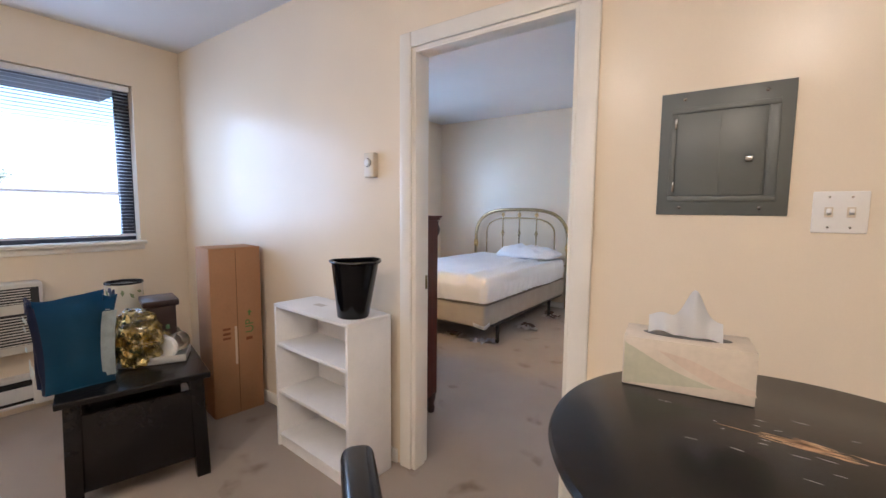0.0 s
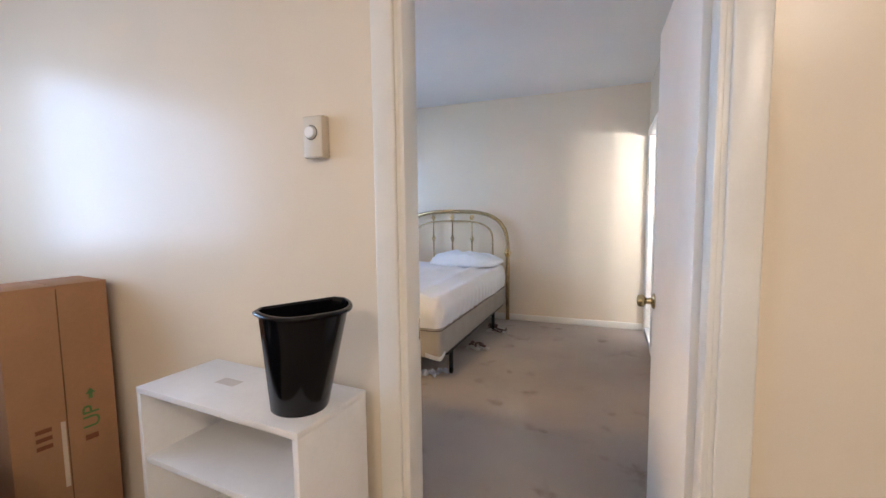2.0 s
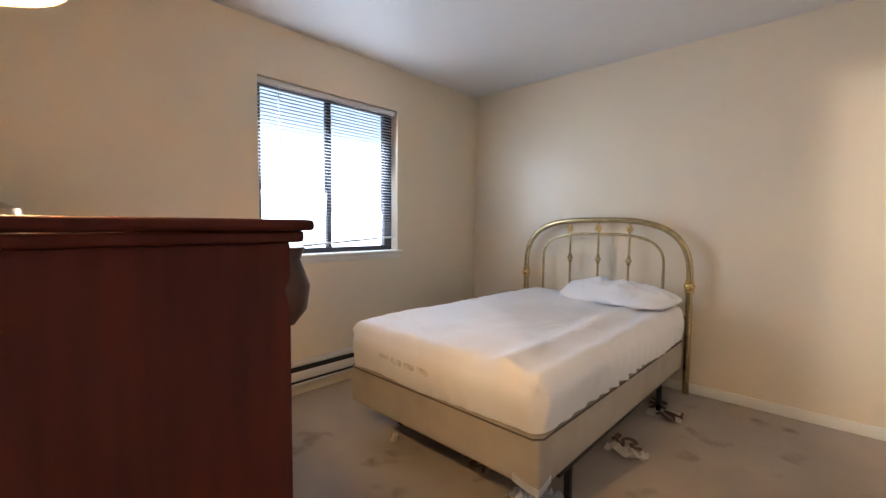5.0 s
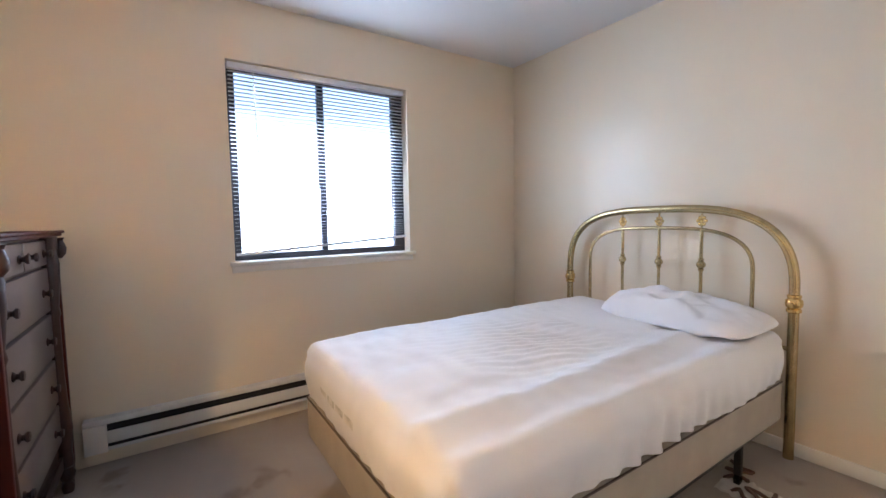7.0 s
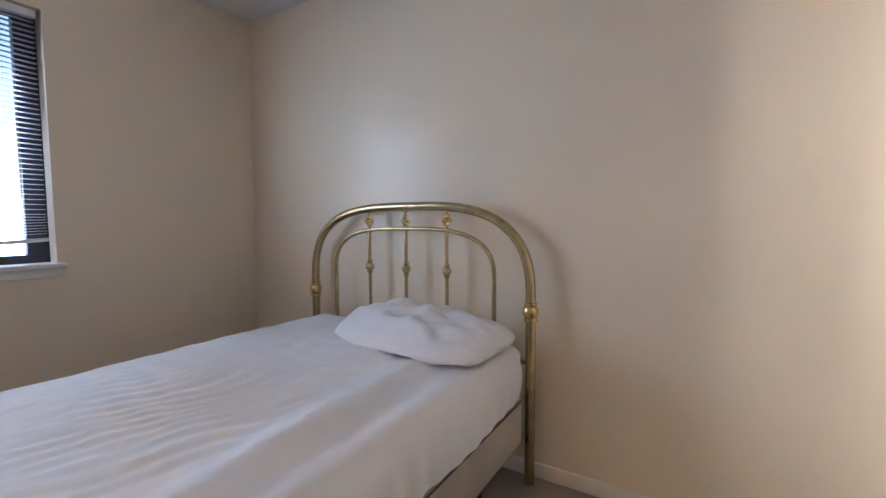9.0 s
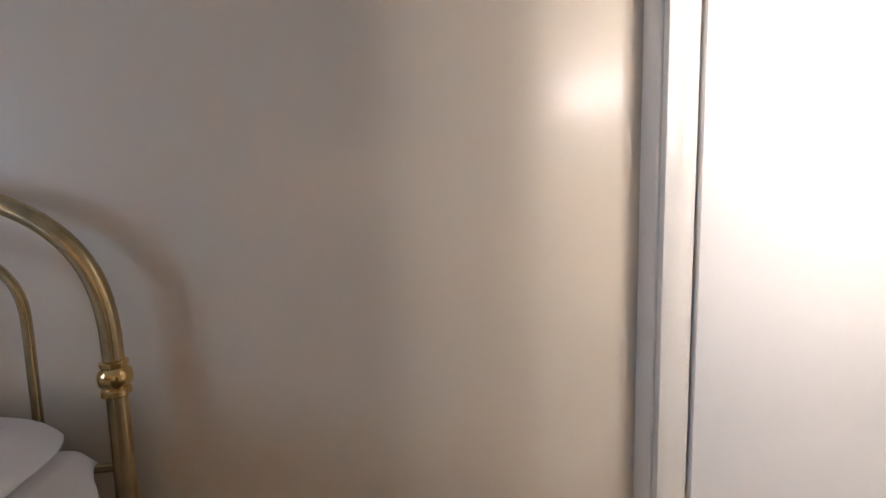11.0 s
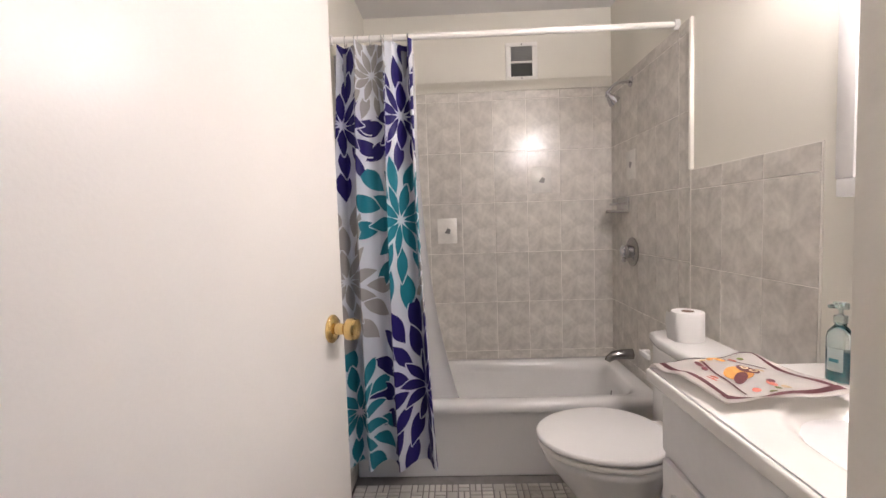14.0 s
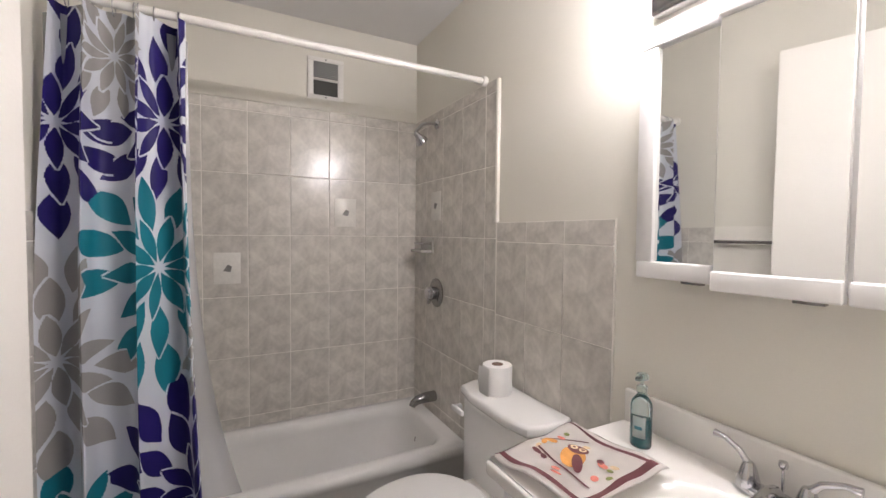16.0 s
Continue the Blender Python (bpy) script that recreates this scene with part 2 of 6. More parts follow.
def writing(name, text, size, m, mat, parent, label=""):
    cu = bpy.data.curves.new(name, "FONT")
    cu.body, cu.size, cu.extrude, cu.align_x, cu.align_y = text, size, 0.0004, "CENTER", "CENTER"
    tmp = bpy.data.objects.new(name, cu)
    me = bpy.data.meshes.new_from_object(tmp)
    bpy.data.objects.remove(tmp)
    me.materials.clear()
    me.materials.append(mat)
    ob = new(name, me)
    ob.parent = parent
    ob.matrix_basis = m
    return tagged(ob, label)


TURN_X = pose(0, 0, 0, 0, 90, 0)    # z axis to +x
TURN_Y = pose(0, 0, 0, -90, 0, 0)   # z axis to +y
TURN_S = pose(0, 0, 0, 90, 0, 0)    # z axis to -y


# ---- the shell ----
LW, BW, RW = -2.40, -2.675, 0.99        # window walls of the two rooms, wall of closet and bathroom
NY, BE, BS = 3.87, 3.32, 2.434         # headboard wall, tub wall, vanity wall
LC, BC, TC = 2.55, 2.685, 2.445         # ceilings
FB = 0.05                              # bathroom floor


def wall_x(name, x0, x1, y0, y1, z0, z1, holes, mat):
    """A wall between two x faces, with holes (y0, y1, z0, z1) right through it."""
    bm, y = bmesh.new(), y0
    for a, b, c, d in sorted(holes):
        box(x0, x1, y, a, z0, z1, bm=bm)
        if c > z0:
            box(x0, x1, a, b, z0, c, bm=bm)
        box(x0, x1, a, b, d, z1, bm=bm)
        y = b
    box(x0, x1, y, y1, z0, z1, bm=bm)
    bmesh.ops.remove_doubles(bm, verts=bm.verts, dist=1e-5)
    return setting(name, bm, mat)


def wall_y(name, y0, y1, x0, x1, z0, z1, holes, mat):
    bm, x = bmesh.new(), x0
    for a, b, c, d in sorted(holes):
        box(x, a, y0, y1, z0, z1, bm=bm)
        if c > z0:
            box(a, b, y0, y1, z0, c, bm=bm)
        box(a, b, y0, y1, d, z1, bm=bm)
        x = b
    box(x, x1, y0, y1, z0, z1, bm=bm)
    return setting(name, bm, mat)


BWIN = (1.480, 2.738, 1.060, 2.314)       # bedroom window
LWIN = (-2.02, -0.435, 1.08, 2.222)      # living room window
DX0, DX1, DH = 0.018, 0.825, 2.095         # doorway to the bedroom
BY0, BY1, BH = 3.085, 3.787, 2.13       # doorway to the bathroom

wall_y("wall_between_rooms", -0.11, 0.0, -2.675, 3.6, -0.1, 2.9, [(DX0, DX1, -0.1, DH)], CREAM)
wall_x("wall_window_bedroom", BW - 0.16, BW, 0.0, NY + 0.12, -0.1, 2.9, [BWIN], CREAM)
wall_x("wall_window_living", LW - 0.16, LW, -4.6, -0.11, -0.1, 2.9, [LWIN], CREAM)
wall_y("wall_headboard", NY, NY + 0.12, BW, RW + 0.10, -0.1, 2.9, [], CREAM)
wall_x("wall_bathroom_side", RW, RW + 0.10, 0.0, NY, -0.1, 2.9, [(1.02, 2.22, -0.1, 2.12), (BY0, BY1, -0.1, BH)], CREAM)
wall_y("wall_living_back", -4.72, -4.6, LW - 0.16, 3.6, -0.1, 2.9, [], CREAM)
wall_x("wall_living_side", 3.6, 3.72, -4.72, 0.0, -0.1, 2.9, [], CREAM)
wall_x("wall_tub", BE, BE + 0.12, BS - 0.12, NY + 0.12, -0.1, 2.9, [], BATH_PAINT)
wall_y("wall_vanity", BS - 0.12, BS, RW + 0.10, BE, -0.1, 2.9, [], BATH_PAINT)
wall_y("wall_bath_north", NY, NY + 0.12, RW + 0.10, BE, -0.1, 2.9, [], BATH_PAINT)
setting("wall_bath_door", box(RW + 0.10, RW + 0.103, BS, BY0 - 0.02, 0, TC), BATH_PAINT)

setting("floor", box(BW - 0.16, 3.72, -4.72, NY + 0.12, -0.12, 0.0), CARPET)
setting("floor_bathroom", box(RW + 0.03, BE, BS, NY, 0.0, FB - 0.006), FLOOR_GROUT)
setting("ceiling_living", box(LW, 3.6, -4.6, -0.11, LC, LC + 0.1), CEIL)
setting("ceiling_bedroom", box(BW, RW, 0.0, NY, BC, BC + 0.1), CEIL)
setting("ceiling_bathroom", box(RW + 0.10, BE, BS, NY, TC, TC + 0.1), CEIL)

# closet behind the mirrored door
setting("closet_back", box(1.62, 1.68, 0.9, 2.43, 0, 2.7), CREAM)


def board(name, x0, x1, y0, y1, z0, z1, mat=TRIM, bevel=0.004):
    return setting(name, box(x0, x1, y0, y1, z0, z1, bevel), mat)


# baseboards
board("baseboard_headboard_wall", BW, RW - 0.014, NY - 0.013, NY, 0, 0.075)
board("baseboard_bedroom_side", RW - 0.013, RW, 2.26, BY0 - 0.075, 0, 0.075)
board("baseboard_living", LW + 0.013, -0.07, -0.123, -0.11, 0, 0.075)
board("baseboard_bedroom_door_wall", BW + 0.02, -0.075, 0.0, 0.013, 0, 0.075)


def door_frame_y():
    """Lining, stops and casings of the doorway between the rooms."""
    root = tagged(new("door_frame_bedroom"), "white painted wooden door frame with moulded casing", "door frame", "", "structure")
    for nm, x0, x1 in (("jamb", DX0, DX0 + 0.018), ("jamb", DX1 - 0.018, DX1)):
        part(nm, box(x0, x1, -0.112, 0.002, 0, DH - 0.018, 0.002), TRIM, root)
    part("head", box(DX0, DX1, -0.112, 0.002, DH - 0.018, DH, 0.002), TRIM, root)
    part("stop", box(DX0 + 0.016, DX0 + 0.030, -0.114, -0.034, 0, DH - 0.018, 0.003), TRIM, root)
    part("stop", box(DX1 - 0.030, DX1 - 0.016, -0.114, -0.034, 0, DH - 0.018, 0.003), TRIM, root)
    part("stop", box(DX0 + 0.03, DX1 - 0.03, -0.114, -0.034, DH - 0.03, DH - 0.016, 0.003), TRIM, root)
    for y, s in ((-0.11, -1), (0.0, 1)):
        ys = sorted((y, y + s * 0.015))
        for x0, x1 in ((DX0 - 0.064, DX0 + 0.006), (DX1 - 0.006, DX1 + 0.064)):
            part("casing", box(x0, x1, ys[0], ys[1], 0, DH + 0.064, 0.005, 3), TRIM, root)
        part("casing", box(DX0 + 0.006, DX1 - 0.006, ys[0], ys[1], DH - 0.006, DH + 0.064, 0.005, 3), TRIM, root)
    part("strike_plate", box(DX0 + 0.0175, DX0 + 0.0195, -0.034, -0.004, 0.93, 1.0, 0.0005), OLD_BRASS, root, "tarnished brass strike plate")
    return root


door_frame_y()


def door_frame_x():
    root = tagged(new("door_frame_bathroom"), "white painted wooden bathroom door frame", "door frame", "", "structure")
    x0, x1 = RW - 0.002, RW + 0.105
    part("jamb", box(x0, x1, BY0, BY0 + 0.018, 0, BH - 0.018, 0.002), TRIM, root)
    part("jamb", box(x0, x1, BY1 - 0.005, BY1, 0, BH - 0.018, 0.001), TRIM, root)
    part("head", box(x0, x1, BY0, BY1, BH - 0.018, BH, 0.002), TRIM, root)
    part("stop", box(RW - 0.004, RW + 0.052, BY1 - 0.030, BY1 - 0.0045, 0, BH - 0.018, 0.003), TRIM, root)
    part("stop", box(RW - 0.004, RW + 0.066, BY0 + 0.016, BY0 + 0.030, 0, BH - 0.018, 0.003), TRIM, root)
    for x, s in ((RW, -1), (RW + 0.103, 1)):
        xs = sorted((x, x + s * 0.014))
        for y0, y1 in ((BY0 - 0.064, BY0 + 0.006), (BY1 - 0.006, NY - 0.003)):
            part("casing", box(xs[0], xs[1], y0, y1, 0, BH + 0.064, 0.005, 3), TRIM, root)
        part("casing", box(xs[0], xs[1], BY0 + 0.006, BY1 - 0.006, BH - 0.006, BH + 0.064, 0.005, 3), TRIM, root)
    part("threshold", box(RW - 0.01, RW + 0.11, BY0 + 0.018, BY1 - 0.018, 0.0, 0.058, 0.006), MARBLE, root, "worn pale stone threshold")
    return root


door_frame_x()


def knob(root, m, mat, name="door_knob"):
    """Round rose, neck and knob along +z of m."""
    bm = lathe([(0.032, 0), (0.032, 0.004), (0.026, 0.010), (0.014, 0.013), (0.012, 0.030), (0.017, 0.034), (0.024, 0.040), (0.026, 0.052), (0.0225, 0.062), (0.012, 0.066), (0.0, 0.0665)], 28)
    ob = part(name, moved(bm, m), mat, root, "round brass door knob")
    return ob


def slab_door(name, at, rz, w, h, t, mat, metal, z0, label, face):
    """A flush door leaf; its hinge edge stands at the origin and it runs along +x."""
    root = thing(name, at, label, "door", "", rz)
    root["kind"] = "structure"
    part("door_leaf", box(0.012, w, -t / 2, t / 2, z0, h, 0.0025), mat, root)
    knob(root, Matrix.Translation((w - 0.062, t / 2, 0.955)) @ TURN_Y, metal)
    knob(root, Matrix.Translation((w - 0.062, -t / 2, 0.955)) @ TURN_S, metal)
    part("latch_plate", box(w - 0.001, w + 0.0012, -0.012, 0.012, 0.955, 1.015), metal, root)
    for z in (0.24, 1.02, h - 0.26):
        bm = tube([(-0.004, face * t / 2, z - 0.045), (-0.004, face * t / 2, z + 0.045)], 0.006, 10)
        box(-0.002, 0.030, face * t / 2 - 0.001, face * t / 2 + 0.0012, z - 0.044, z + 0.044, 0, 2, bm)
        part("hinge", bm, metal, root)
    return root


slab_door("door_bedroom", (DX1 - 0.020, 0.022, 0), 91.4, 0.752, 2.035, 0.035, DOOR_PAINT, OLD_BRASS, 0.02,
          "open white flush bedroom door with brass knob", -1)
slab_door("door_bathroom", (RW + 0.114, BY1 - 0.003, FB), -9.9, 0.71, 2.05, 0.035, DOOR_PAINT, BRASS, 0.012,
          "open white flush bathroom door with bright brass knob", 1)


def sliding_mirror():
    root = thing("mirrored_closet_door", (RW - 0.004, 1.02, 0.012), "tall mirrored sliding closet door in a bronze metal frame", "closet door")
    w, h = 1.225, 2.15
    part("mirror_pane", box(-0.004, 0.004, 0.02, w - 0.02, 0.03, h - 0.03), MIRROR, root)
    part("rail", box(-0.012, 0.012, 0, w, 0.0, 0.045, 0.003), BRONZE_LIGHT, root)
    part("rail", box(-0.012, 0.012, 0, w, h - 0.04, h, 0.003), BRONZE_LIGHT, root)
    part("stile", box(-0.014, 0.014, 0, 0.034, 0.0, h, 0.003), BRONZE_LIGHT, root)
    part("stile", box(-0.014, 0.014, w - 0.034, w, 0.0, h, 0.003), BRONZE_LIGHT, root)


sliding_mirror()


def window(name, x, hole, split, n_slats, skew):
    """Bronze sliding window in an opening of a wall that faces +x, with its sill and mini blind."""
    y0, y1, z0, z1 = hole
    root = tagged(new(name), "dark bronze aluminium sliding window in a plastered opening", "window", "", "structure")
    root.location = (x, 0, 0)
    fx0, fx1 = -0.135, -0.085
    part("window_frame", box(fx0, fx1, y0, y1, z0, z0 + 0.045, 0.003), BRONZE, root)
    part("window_frame", box(fx0, fx1, y0, y1, z1 - 0.04, z1, 0.003), BRONZE, root)
    part("window_frame", box(fx0, fx1, y0, y0 + 0.055, z0 + 0.045, z1 - 0.04, 0.003), BRONZE, root)
    part("window_frame", box(fx0, fx1, y1 - 0.085, y1, z0 + 0.045, z1 - 0.04, 0.003), BRONZE, root)
    part("mullion", box(fx0 + 0.004, fx1 - 0.004, split - 0.022, split + 0.022, z0 + 0.045, z1 - 0.04, 0.003), BRONZE, root)
    for a, b, d in ((y0 + 0.055, split - 0.022, 0.012), (split + 0.022, y1 - 0.085, -0.006)):
        pane = part("pane", box(-0.112 + d, -0.108 + d, a, b, z0 + 0.045, z1 - 0.04), PANE, root)
        pane.visible_shadow = False
    part("window_sill", box(-0.09, 0.045, y0 - 0.03, y1 + 0.03, z0 - 0.022, z0 + 0.004, 0.006, 3), TRIM, root, "white painted wooden sill")
    part("apron", box(0.0, 0.014, y0 - 0.02, y1 + 0.02, z0 - 0.065, z0 - 0.0225, 0.003), TRIM, root)
    blind = thing("window_blind", (x - 0.045, 0, 0), "white horizontal mini blind lowered with open slats", "blind", "window blinds")
    part("headrail", box(-0.02, 0.02, y0 + 0.012, y1 - 0.012, z1 - 0.042, z1 - 0.004, 0.003), BLIND_SLAT, blind)
    lo, hi = z0 + 0.075, z1 - 0.06
    first = None
    for k in range(n_slats):
        z = lo + (hi - lo) * k / (n_slats - 1)
        if first is None:
            def slat(u, v):
                s = (u - 0.5) * 0.025
                return (s, y0 + 0.016 + (y1 - y0 - 0.032) * v, 0.0016 * (1 - (2 * u - 1) ** 2) + 0.06 * s)
            first = ob = part("slat", thicken(sheet(slat, 4, 1), 0.0004), BLIND_SLAT, blind)
        else:
            ob = new("slat", first.data)
            ob.parent = blind
        lean = skew * max(0.0, 1 - k / 7)
        ob.matrix_basis = Matrix.Translation((0, y0, z)) @ pose(0, 0, 0, lean, 0, 0) @ Matrix.Translation((0, -y0, 0))
    tilt = pose(0, 0, 0, skew, 0, 0)
    part("bottom_rail", moved(box(-0.013, 0.013, y0 + 0.014, y1 - 0.014, lo - 0.040, lo - 0.022, 0.003), Matrix.Translation((0, y0, lo)) @ tilt @ Matrix.Translation((0, -y0, -lo))), BLIND_SLAT, blind)
    for f in (0.12, 0.5, 0.88):
        y = y0 + (y1 - y0) * f
        bm = bmesh.new()
        for dx in (-0.013, 0.013):
            tube([(dx, y, lo - 0.03), (dx, y, hi + 0.03)], 0.0008, 5, bm)
        part("ladder_cord", bm, WHITE_PLASTIC, blind)
    part("tilt_wand", tube([(0.024, y0 + 0.16, z1 - 0.05), (0.026, y0 + 0.17, z1 - 0.56)], 0.0035, 8), WHITE_PLASTIC, blind)
    return root


window("window_bedroom", BW, BWIN, 2.088, 46, 3.6)
window("window_living", LW, LWIN, -1.24, 42, 0.0)


# ---- living room things ----
def bookshelf():
    root = thing("bookshelf", (-0.735, -0.385, 0), "low white laminate open bookshelf with scuffed top", "bookshelf", "", -4.3)
    w, d, h, t = 0.65, 0.268, 0.815, 0.018
    part("side_panel", box(0, t, 0, d, 0, h - t, 0.001), WHITE_LAMINATE, root)
    part("side_panel", box(w - t, w, 0, d, 0, h - t, 0.001), WHITE_LAMINATE, root)
    part("top_panel", box(-0.001, w + 0.001, -0.001, d, h - t, h, 0.0015), WHITE_LAMINATE, root)
    for z in (0.055, 0.307, 0.578):
        part("shelf", box(t, w - t, 0.004, d - 0.006, z, z + t, 0.001), WHITE_LAMINATE, root)
    part("plinth", box(t, w - t, 0.012, 0.026, 0, 0.055), WHITE_LAMINATE, root)
    part("back_panel", box(t, w - t, d - 0.006, d - 0.002, 0, h - t), WHITE_LAMINATE, root)
    bm = box(0.19, 0.27, 0.12, 0.16, h + 0.0002, h + 0.0006)
    part("torn_sticker", bm, material("paper_scrap", (0.6, 0.56, 0.52), 0.8), root, "torn remains of a paper label")


bookshelf()


def half_round(w, d, n=18):
    """A half-moon outline: a straight back and a bowed front, with rounded corners."""
    pts = [(w / 2 - 0.02, d / 2), (-w / 2 + 0.02, d / 2), (-w / 2, d / 2 - 0.02)]
    pts += [(-w / 2 * math.cos(math.pi * k / n), d / 2 - 0.02 - (d - 0.02) * math.sin(math.pi * k / n)) for k in range(1, n)]
    return pts + [(w / 2, d / 2 - 0.02)]


def waste_bin():
    root = thing("waste_bin", (-0.092, -0.360, 0.8155), "black plastic half-round waste bin on the white bookshelf", "waste bin", "", 61)
    bm = bmesh.new()
    rings = []
    for s, z, dz in ((0.64, 0.0, 0), (0.66, 0.006, 0), (0.945, 0.270, 1), (1.01, 0.273, 1), (1.01, 0.285, 1), (0.96, 0.285, 1), (0.915, 0.273, 1), (0.63, 0.012, 0)):
        rings.append([bm.verts.new((x * s, y * s + 0.072 * (1 - z / 0.285), z + dz * 0.006 * y / 0.075 + dz * 0.004 * math.cos(2 * math.pi * x / 0.232))) for x, y in half_round(0.232, 0.15)])
    for a, b in zip(rings, rings[1:]):
        for k in range(len(a)):
            bm.faces.new((a[k], a[(k + 1) % len(a)], b[(k + 1) % len(a)], b[k]))
    bm.faces.new(rings[0][::-1])
    bm.faces.new(rings[-1])
    bmesh.ops.recalc_face_normals(bm, faces=bm.faces[:])
    lip = [(x * 1.01, y * 1.01, 0.279 + 0.006 * y / 0.075 + 0.004 * math.cos(2 * math.pi * x / 0.232)) for x, y in half_round(0.232, 0.15)]
    part("bin_body", bm, BLACK_PLASTIC, root)
    part("rim", tube(lip + lip[:2], 0.0055, 8), BLACK_PLASTIC, root, "rolled glossy rim")


waste_bin()


def cardboard_box():
    root = thing("cardboard_box", (-1.39, -0.292, 0), "tall closed brown cardboard box standing against the wall", "cardboard box", "", -8)
    w, d, h = 0.25, 0.31, 1.08
    part("carton", box(-w / 2, w / 2, -d / 2, d / 2, 0, h, 0.004), CARDBOARD, root)
    ink = material("green_print", (0.10, 0.20, 0.06), 0.9)
    ink2 = material("brown_print", (0.20, 0.07, 0.03), 0.9)
    part("flap", box(-w / 2 - 0.0, w / 2 + 0.001, -0.004, d / 2 + 0.001, h, h + 0.004, 0.001), CARDBOARD, root)
    part("flap", box(-w / 2, w / 2 + 0.001, -d / 2 - 0.001, -0.007, h, h + 0.004, 0.001), CARDBOARD, root)
    part("seam", box(w / 2, w / 2 + 0.002, -0.0015, 0.0015, 0.01, h - 0.01), material("carton_seam", (0.16, 0.08, 0.035), 0.9), root)
    tape = material("clear_tape", (0.62, 0.50, 0.36), 0.2)
    part("tape", box(w / 2 + 0.002, w / 2 + 0.0026, -0.02, -0.006, 0.33, 0.58), tape, root)
    writing("printed_mark", "UP", 0.075, Matrix.Translation((w / 2 + 0.001, 0.075, 0.565)) @ pose(0, 0, 0, 90, 0, 90) @ pose(0, 0, 0, 0, 0, 90), ink, root)
    arrow = prism([(-0.006, 0), (0.006, 0), (0.006, 0.02), (0.016, 0.02), (0, 0.04), (-0.016, 0.02), (-0.006, 0.02)], 0, 0.0008)
    part("printed_arrow", moved(arrow, Matrix.Translation((w / 2 + 0.0005, 0.075, 0.635)) @ pose(0, 0, 0, 90, 0, 90)), ink, root)
    for k in range(3):
        part("printed_bar", box(w / 2, w / 2 + 0.0012, -0.09, -0.045, 0.50 + 0.03 * k, 0.515 + 0.03 * k), ink2, root)
    part("printed_bar", box(w / 2, w / 2 + 0.0012, 0.05, 0.09, 0.475, 0.495), ink2, root)


cardboard_box()


def end_table():
    root = thing("end_table", (-1.296, -0.88, 0), "low black wooden end table with square legs and solid apron", "table", "", -14.6)
    a, b, h = 0.50, 0.285, 0.535
    part("tabletop", box(-a, a, -b, b, h - 0.03, h, 0.006, 3), BLACK_LACQUER, root)
    for sx in (-1, 1):
        for sy in (-1, 1):
            x, y = sx * (a - 0.068), sy * (b - 0.055)
            bm = box(x - 0.03, x + 0.03, y - 0.03, y + 0.03, 0.0, h - 0.03, 0.004)
            for v in bm.verts:
                if v.co.z < 0.02:
                    v.co.x += sx * 0.012
                    v.co.y += sy * 0.012
            part("leg", bm, BLACK_LACQUER, root)
    part("apron", box(a - 0.062, a - 0.042, -b + 0.075, b - 0.075, 0.10, h - 0.09, 0.002), BLACK_LACQUER, root)
    part("apron", box(-a + 0.042, -a + 0.062, -b + 0.075, b - 0.075, 0.10, h - 0.09, 0.002), BLACK_LACQUER, root)
    for sy in (-1, 1):
        ys = sorted((sy * (b - 0.062), sy * (b - 0.042)))
        part("apron", box(-a + 0.075, a - 0.075, ys[0], ys[1], h - 0.15, h - 0.031, 0.002), BLACK_LACQUER, root)
    part("shelf", box(-a + 0.063, a - 0.063, -b + 0.075, b - 0.075, 0.10, 0.12, 0.002), BLACK_LACQUER, root)


end_table()


